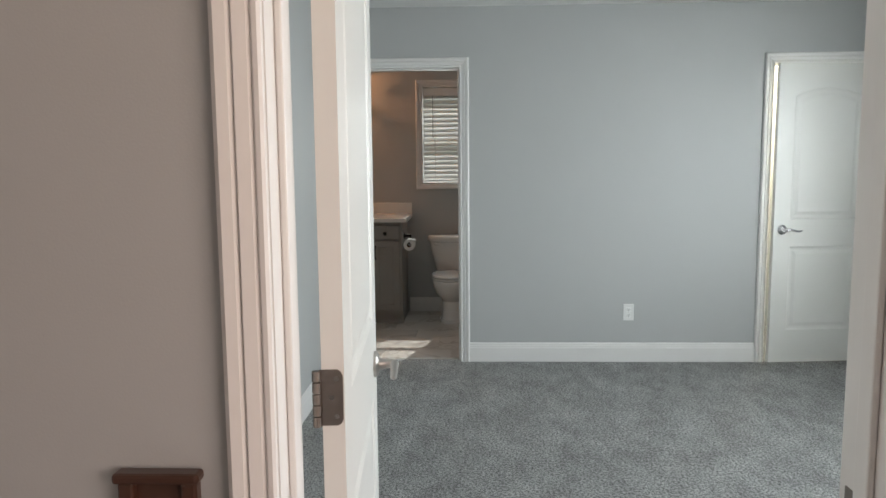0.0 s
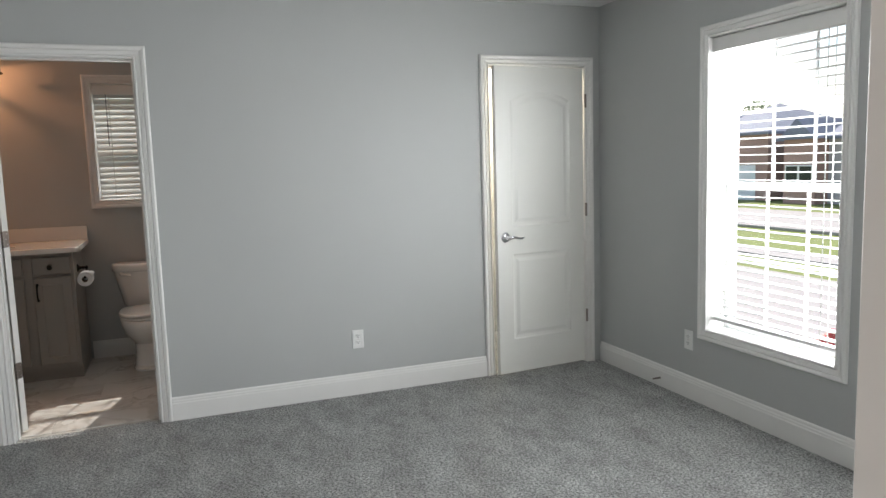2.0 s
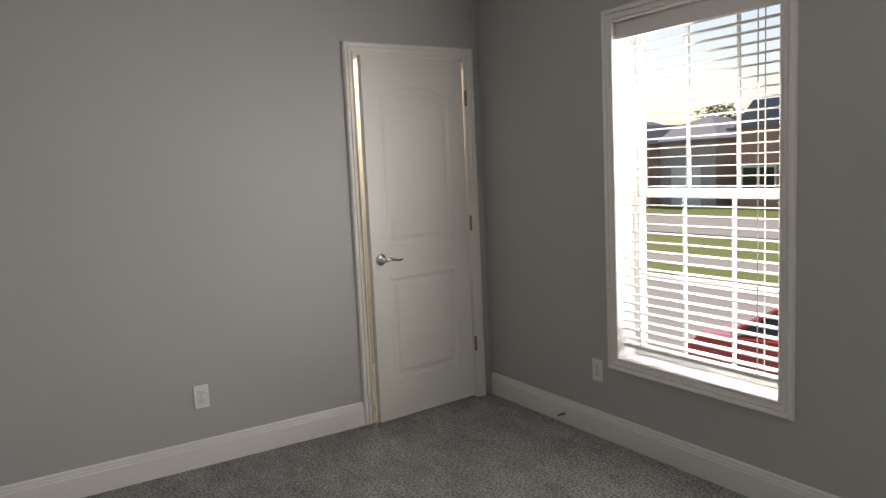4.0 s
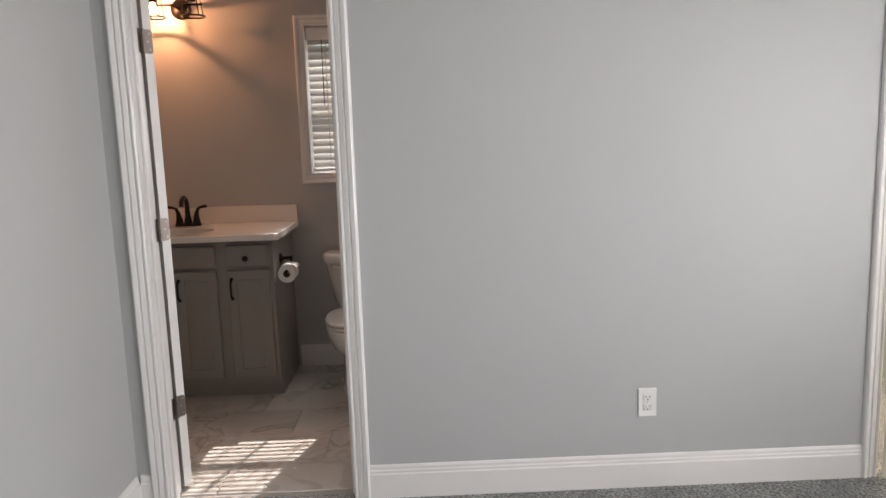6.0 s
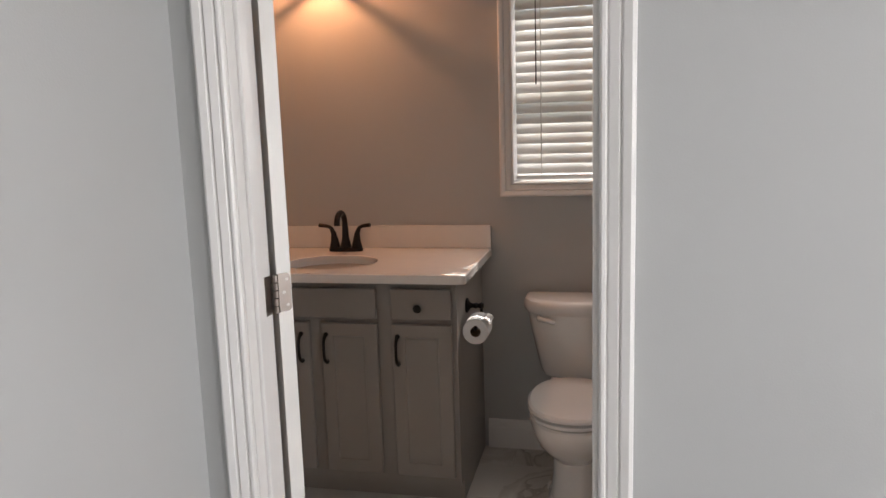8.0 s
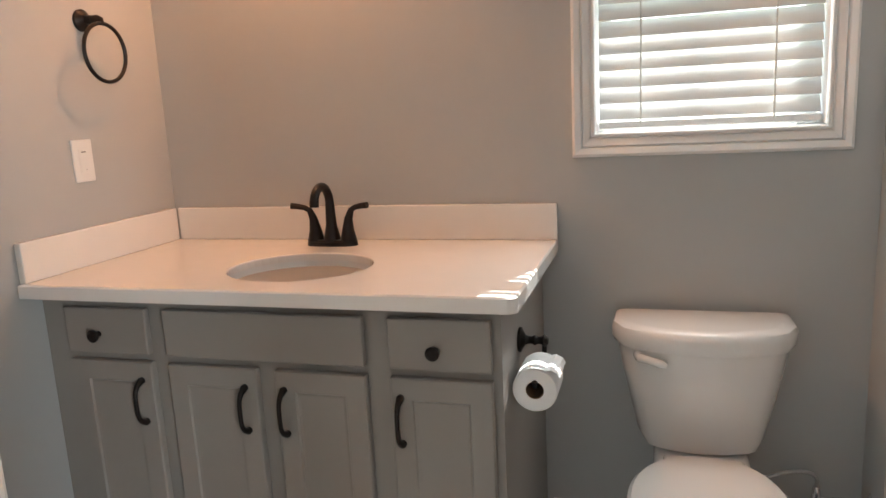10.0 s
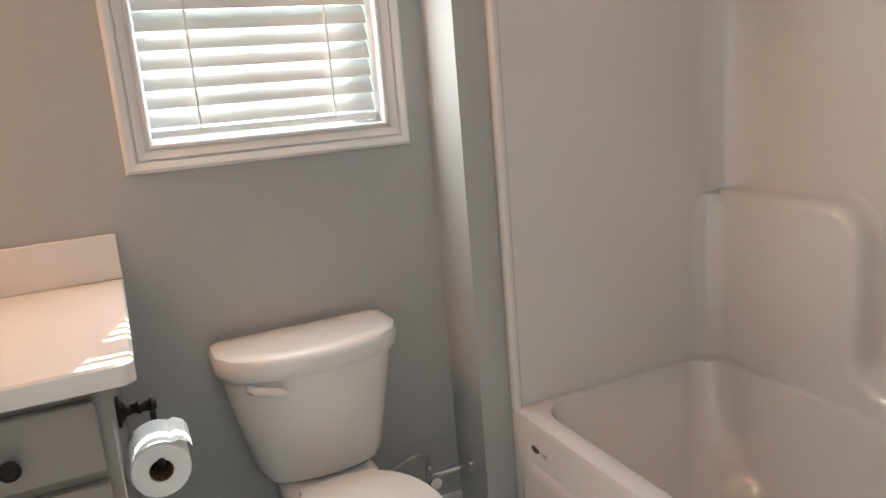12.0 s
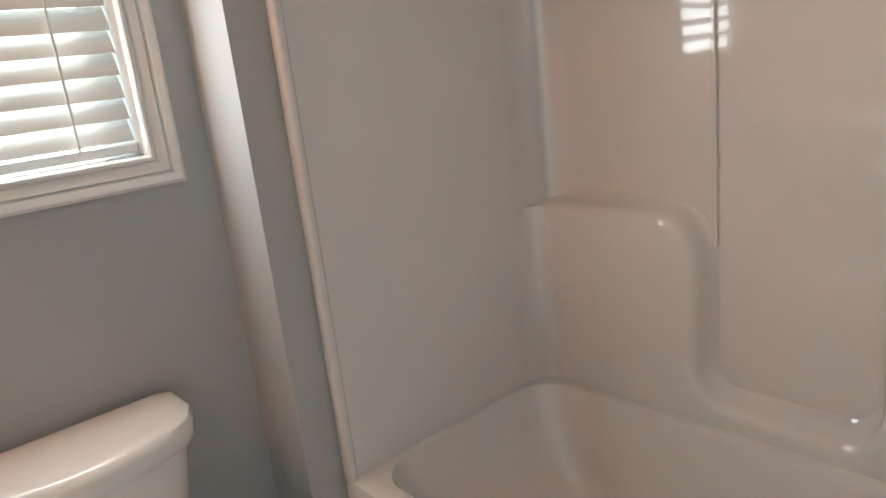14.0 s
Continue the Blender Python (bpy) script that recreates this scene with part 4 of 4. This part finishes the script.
def bathtub():
    thing = empty("bathtub", (0.9, 6.15, 0), "glossy white fibreglass tub and shower surround", "bathtub")
    X0, X1, Y0, Y1, Z = 0.532, 1.31, 5.387, 6.871, 0.45
    bm = bmesh.new()
    rings = [round_rect(X0, X1, Y0, Y1, 0, 0.01), round_rect(X0, X1, Y0, Y1, Z - 0.02, 0.01), round_rect(X0 + 0.005, X1, Y0, Y1, Z - 0.006, 0.012), round_rect(X0 + 0.018, X1, Y0, Y1, Z, 0.02)]
    # insets of the basin from the front, the long wall, the far end and the near end
    for z, f, l, b, e, r in ((Z, 0.052, 0.108, 0.03, 0.09, 0.1), (Z - 0.004, 0.06, 0.116, 0.036, 0.098, 0.1), (Z - 0.02, 0.068, 0.122, 0.042, 0.105, 0.1), (Z - 0.15, 0.085, 0.138, 0.085, 0.13, 0.12),
                             (0.18, 0.11, 0.16, 0.15, 0.16, 0.14), (0.125, 0.145, 0.19, 0.2, 0.2, 0.14), (0.105, 0.2, 0.24, 0.27, 0.26, 0.12)):
        rings.append(round_rect(X0 + f, X1 - l, Y0 + e, Y1 - b, z, r))
    loft(bm, rings)
    tub = part("tub", bm, ACRYLIC, thing, smooth=True)
    # moulded panel of the apron
    bm = bmesh.new()
    loops = []
    for d, e in ((0, 0), (0.01, 0.006), (0.03, 0.008)):
        loops.append([(X0 - e, y, z) for _, y, z in [(0, p[0], p[1]) for p in round_rect(5.5 + d, 6.83 - d, 0.03 + d, 0.33 - d, 0, 0.07)]])
    loft(bm, loops, cap0=False)
    part("apron_panel", bm, ACRYLIC, tub, smooth=True)
    bm = bmesh.new()
    loft(bm, [[(X0 - e, 6.752 + 0.018 * k * math.cos(a), 0.375 + 0.009 * k * math.sin(a)) for a in [2 * math.pi * i / 24 for i in range(24)]] for e, k in ((0, 1), (0.002, 1), (0.003, 0.85))])
    part("badge", bm, DULLNICKEL, tub, "small oval metal badge")
    part("label_mark", rbox((X0 - 0.0015, 6.70, 0.366), (X0 + 0.001, 6.72, 0.380), 0.0005), GROUT, tub, "small grey printed mark")
    # surround: a U of wall panels with rounded inner corners
    x_in, ya, yb, r = 1.288, 5.41, 6.852, 0.12
    inner = [(X0 + 0.012, yb)] + [(x_in - r + r * math.sin(a), yb - r + r * math.cos(a)) for a in [radians(90 * i / 8) for i in range(9)]]
    inner += [(x_in - r + r * math.cos(a), ya + r - r * math.sin(a)) for a in [radians(90 * i / 8) for i in range(9)]] + [(X0 + 0.012, ya)]
    outer = [(X0 + 0.012, Y0 + 0.0), (X1 - 0.001, Y0 + 0.0), (X1 - 0.001, Y1), (X0 + 0.012, Y1)]
    bm = bmesh.new()
    prof = inner + outer
    loft(bm, [[(x, y, z) for x, y in prof] for z in (Z - 0.002, 2.06)])
    panel = part("surround", bm, ACRYLIC, thing, smooth=True)
    for y0, y1 in ((6.84, 6.871), (5.388, 5.425)):
        bm = bmesh.new()
        loft(bm, [round_rect(X0 - 0.002, X0 + 0.024, y0, y1, z, 0.011, 5) for z in (Z - 0.004, 2.065)])
        part("edge_bead", bm, ACRYLIC, panel, "rounded bead at the edge", smooth=True)
    # moulded shelf along the long wall
    y_hi, y_lo = 6.46, 6.30
    half = [(6.848, 0.957), (6.82, 0.958), (6.76, 0.958), (6.64, 0.958), (6.48, 0.956)]
    half += [(6.474 - 0.096 * math.sin(a), 0.85 + 0.106 * math.cos(a)) for a in [radians(15 * i) for i in range(1, 7)]]
    half += [(6.378, 0.75), (6.38, 0.62)] + [(6.31 + 0.07 * math.cos(a), 0.58 - 0.07 * math.sin(a)) for a in [radians(15 * i) for i in range(0, 7)]]
    top = [(6.848, 0.445)] + half + [(2 * 6.19 - y, z) for y, z in reversed(half)][:-5] + [(5.72, 0.958), (5.55, 0.957), (5.49, 0.9), (5.49, 0.445)]
    bm = bmesh.new()
    cy, cz = 6.3, 0.5
    def drawn(e):
        out = []
        n = len(top)
        for i, (y, z) in enumerate(top):
            a, b = Vector(top[max(i - 1, 0)]), Vector(top[min(i + 1, n - 1)])
            d = (b - a).normalized()
            out.append((y - d.y * e, z + d.x * e) if 1 < i < n - 1 else (y + (e if i == n - 1 else 0), z - (e if i == 1 else 0)))
        return out
    loft(bm, [[(1.287 - w, y, z) for y, z in drawn(e)] for w, e in ((0, -0.02), (0.008, -0.008), (0.022, 0), (0.042, 0.005), (0.056, 0.012), (0.064, 0.022), (0.068, 0.036))])
    part("moulded_shelf", bm, ACRYLIC, panel, "moulded shelf with a swept curve", smooth=True)
    bm = bmesh.new()
    fr = 0.085
    fillet = [(1.222 - fr + fr * math.cos(a), 6.853 - fr + fr * math.sin(a)) for a in [radians(9 * i) for i in range(11)]] + [(1.24, 6.862)]
    loft(bm, [[(x, y, 0.447) for x, y in fillet], [(x, y, 0.90) for x, y in fillet], [(x + 0.012, y + 0.006, 0.94) for x, y in fillet], [(x + 0.03, y + 0.018, 0.953) for x, y in fillet]])
    part("corner_fillet", bm, ACRYLIC, panel, smooth=True)
    part("panel_seam", rbox((1.278, 6.356, 0.87), (1.2895, 6.366, 2.06), 0.003), ACRYLIC, panel, "vertical panel joint")


bathtub()


# ---- outside the bedroom window ----
GRASS = material("lawn", (0.13, 0.16, 0.03), 0.95, var=0.35, scale=3, bump=0.4, bump_scale=30)
CONCRETE = material("pale_concrete", (0.28, 0.262, 0.25), 0.85, var=0.1, scale=1.5, bump=0.2, bump_scale=50)
ASPHALT = material("worn_asphalt", (0.14, 0.14, 0.145), 0.9, var=0.15, scale=2, bump=0.3, bump_scale=80)
BRICKM = material("red_brick", (0.43, 0.27, 0.22), 0.85, var=0.25, scale=8, bump=0.3, bump_scale=30)
SIDING = material("pale_siding", (0.45, 0.42, 0.42), 0.7, var=0.06)
ROOFM = material("grey_shingles", (0.2, 0.21, 0.25), 0.9, var=0.25, scale=10)
DARKGLASS = material("dark_window_glass", (0.03, 0.035, 0.04), 0.08, var=0.05)
CARRED = material("red_car_paint", (0.42, 0.03, 0.035), 0.25, var=0.03, coat=0.6)
RUBBER = material("black_rubber", (0.02, 0.02, 0.02), 0.8, var=0.1)
LEAF = material("tree_leaves", (0.06, 0.10, 0.03), 0.7, var=0.4, scale=2)
BARK = material("bark", (0.09, 0.065, 0.045), 0.9, var=0.3, scale=12)
G = -1.6
tagged(part("ground", boxes(((-400, -400, G - 0.5), (400, 400, G))), GRASS), "lawn and open ground around the house", "ground", kind="structure")
tagged(part("foundation", boxes(((-1.72, -1.62, G - 0.1), (3.28, 7.28, -0.101))), CONCRETE), "plain concrete foundation under the house", "foundation", kind="structure")
tagged(part("driveway", boxes(((4.6, -6, G), (14.6, 16.5, G + 0.02))), CONCRETE), "pale concrete parking pad beside the house", "driveway", kind="structure")
tagged(part("pavement", boxes(((16.6, -60, G), (18.0, 80, G + 0.05))), CONCRETE), "pale concrete footpath between strips of lawn", "pavement", kind="structure")
tagged(part("road", boxes(((22.8, -80, G), (30.5, 100, G + 0.02))), CONCRETE), "pale concrete street", "road", kind="structure")
tagged(part("kerb", rbox((22.6, -80, G), (22.8, 100, G + 0.12), 0.03), CONCRETE), "pale concrete kerb along the street", "kerb", kind="structure")


def house(x, y, w, d, h, rise, label, mat):
    thing = empty("house", (x, y, G), label, "house", "houses across the street")
    z0 = G
    part("wall", boxes(((x, y - w / 2, z0), (x + d, y + w / 2, z0 + h))), mat, thing)
    bm = bmesh.new()
    o, zt = 0.4, z0 + h
    base = [(x - o, y - w / 2 - o), (x + d + o, y - w / 2 - o), (x + d + o, y + w / 2 + o), (x - o, y + w / 2 + o)]
    ridge = [(x + d / 2, y - w / 2 + d * 0.4), (x + d / 2, y + w / 2 - d * 0.4)]
    lo = [bm.verts.new((*p, zt - 0.05)) for p in base]
    up = [bm.verts.new((*p, zt + 0.12)) for p in base]
    rg = [bm.verts.new((*p, zt + rise)) for p in ridge]
    bm.faces.new(lo)
    for i in range(4):
        bm.faces.new((lo[i], lo[(i + 1) % 4], up[(i + 1) % 4], up[i]))
    bm.faces.new((up[0], up[1], rg[0]))
    bm.faces.new((up[2], up[3], rg[1]))
    bm.faces.new((up[1], up[2], rg[1], rg[0]))
    bm.faces.new((up[3], up[0], rg[0], rg[1]))
    part("roof", bm, ROOFM, thing, "hipped grey shingle roof")
    # gable bay with its own roof
    gy = y + w * 0.22
    part("gable_bay", boxes(((x - 1.0, gy - w * 0.16, z0), (x, gy + w * 0.16, z0 + h))), BRICKM, thing, "red brick bay")
    bm = bmesh.new()
    loft(bm, [[(xx, gy - w * 0.19, zt), (xx, gy + w * 0.19, zt), (xx, gy, zt + rise * 0.72)] for xx in (x - 1.3, x + d * 0.4)])
    part("gable_roof", bm, ROOFM, thing)
    part("garage_door", rbox((x - 0.04, y - w * 0.36, z0), (x, y - w * 0.06, z0 + 2.3), 0.02), VINYL, thing, "white garage door")
    for k, yy in enumerate((gy - w * 0.07, gy + w * 0.07)):
        win = part("window", rbox((x - 1.06, yy - 0.5, z0 + 0.9), (x - 1.0, yy + 0.5, z0 + 2.3), 0.01), TRIM, thing)
        part("pane", boxes(((x - 1.068, yy - 0.42, z0 + 0.98), (x - 1.06, yy + 0.42, z0 + 2.22))), DARKGLASS, win)


for k in range(8):
    house(36, 6.2 + 8.6 * k, 7.2, 9, 4.3 - 0.5 * (k % 2), 1.7 + 0.5 * ((k + 1) % 2), ("two-storey brick house with grey roof across the street", "pale house with grey roof across the street")[k % 2], (BRICKM, SIDING)[k % 2])


def tree(x, y, h):
    thing = empty("tree", (x, y, G), "leafy green tree behind the houses", "tree", "trees behind the houses")
    rnd = random.Random(int(x * 7 + y))
    bm = bmesh.new()
    tube(bm, [(x, y, G), (x + 0.1, y, G + h * 0.3), (x, y + 0.1, G + h * 0.6), (x, y, G + h * 0.9)], [0.28, 0.2, 0.13, 0.03], 8)
    for k in range(7):
        a, z = k * 2.4, G + h * (0.35 + 0.06 * k)
        tube(bm, [(x, y, z), (x + math.cos(a) * h * 0.12, y + math.sin(a) * h * 0.12, z + h * 0.1), (x + math.cos(a) * h * 0.22, y + math.sin(a) * h * 0.22, z + h * 0.16)], [0.09, 0.06, 0.02], 6)
    part("trunk", bm, BARK, thing)
    verts, faces = [], []
    for k in range(1500):
        a, u, r = rnd.uniform(0, 6.28), rnd.uniform(-1, 1), rnd.random() ** 0.4
        rr = h * 0.3 * r * (1 + 0.3 * math.sin(3 * a + u * 4))
        c = Vector((x + rr * math.cos(a) * math.sqrt(1 - u * u), y + rr * math.sin(a) * math.sqrt(1 - u * u), G + h * 0.68 + h * 0.3 * u * r))
        d1 = Vector((rnd.uniform(-1, 1), rnd.uniform(-1, 1), rnd.uniform(-1, 1))).normalized()
        d2 = d1.orthogonal().normalized()
        s = 0.22
        b = len(verts)
        verts += [c - d1 * s, c + d2 * s * 0.5, c + d1 * s, c - d2 * s * 0.5]
        faces.append((b, b + 1, b + 2, b + 3))
    me = bpy.data.meshes.new("crown")
    me.from_pydata(verts, [], faces)
    me.materials.append(LEAF)
    hang(new("crown", me), thing)


tree(52, 40, 7.5)
tree(54, 28, 7)
tree(50, 52, 8)


def car(x, y):
    """A red car that points along y."""
    thing = empty("car", (x, y, G + 0.02), "red car parked on the pale concrete pad", "car")
    z = G + 0.02
    prof = [(-2.15, 0.45), (-2.1, 0.78), (-1.55, 0.88), (-0.75, 0.97), (0.9, 0.97), (1.95, 0.9), (2.15, 0.72), (2.15, 0.4), (1.9, 0.25), (-1.95, 0.25)]
    bm = bmesh.new()
    loft(bm, [[(x + sx, y + py * k, z + pz * (1 if k == 1 else 0.985)) for py, pz in prof] for sx, k in ((-0.86, 0.97), (-0.8, 1), (0.8, 1), (0.86, 0.97))])
    body = part("body", bm, CARRED, thing)
    roof = [(-0.8, 0.96), (-0.2, 1.4), (0.75, 1.42), (1.5, 0.96)]
    bm = bmesh.new()
    loft(bm, [[(x + s * (0.78 if pz < 1 else 0.62), y + py, z + pz) for py, pz in roof] for s in (-1, 1)])
    part("cabin_glass", bm, DARKGLASS, thing)
    part("roof", rbox((x - 0.62, y - 0.2, z + 1.4), (x + 0.62, y + 0.78, z + 1.44), 0.015), CARRED, thing)
    for s in (-1, 1):
        for py, pz, qy, qz in ((-0.8, 0.96, -0.2, 1.4), (0.3, 0.96, 0.3, 1.42), (1.5, 0.96, 0.75, 1.42)):
            part("pillar", tube(bmesh.new(), [(x + s * 0.79, y + py, z + pz), (x + s * 0.64, y + qy, z + qz)], 0.035, 6), CARRED, thing)
        for wy in (-1.35, 1.35):
            wheel = part("wheel", lathe(bmesh.new(), (x + s * 0.68, y + wy, z + 0.32), (x + s * 0.88, y + wy, z + 0.32), [(0, 0.31), (0.1, 0.32), (0.9, 0.32), (1, 0.3)], 24), RUBBER, thing)
            part("rim", lathe(bmesh.new(), (x + s * 0.87, y + wy, z + 0.32), (x + s * 0.89, y + wy, z + 0.32), [(0, 0.2), (0.8, 0.2), (1, 0.1)], 20), NICKEL, wheel)
        part("headlight", rbox((x + s * 0.7 - 0.12, y - 2.14, z + 0.6), (x + s * 0.7 + 0.12, y - 2.05, z + 0.74), 0.02), PLATE, thing)


car(8.35, 5.3)

# ---- floors with their pieces ----
tagged(part("floor_bedroom", boxes(((-0.84, 1.262, -0.1), (3.06, 5.31, 0))), CARPET), "grey cut-pile carpet with paler tracks", "carpet", kind="structure")
bath_floor = tagged(part("floor_bathroom", boxes(((-1.72, 5.31, -0.1), (1.42, 7.055, -0.006))), GROUT), "grey-veined marble-look tile floor", "tile floor", kind="structure")
TW, TD = 0.605, 0.305
bm = rbox((-TW / 2 + 0.0015, -TD / 2 + 0.0015, -0.008), (TW / 2 - 0.0015, TD / 2 - 0.0015, 0), 0.0012, 1)
tile = None
row = 0
y = 5.353 + TD / 2
while y - TD / 2 < 7.0:
    x = -0.05 - 0.2 * ((row - 1) % 3) - TW * 2.5
    while x - TW / 2 < 0.55:
        if x + TW / 2 > -1.6:
            if tile is None:
                tile = part("tile", bm, MARBLE, bath_floor, place=(x, y, 0))
            else:
                hang(new("tile", tile.data), bath_floor, place=(x, y, 0))
        x += TW
    y += TD
    row += 1
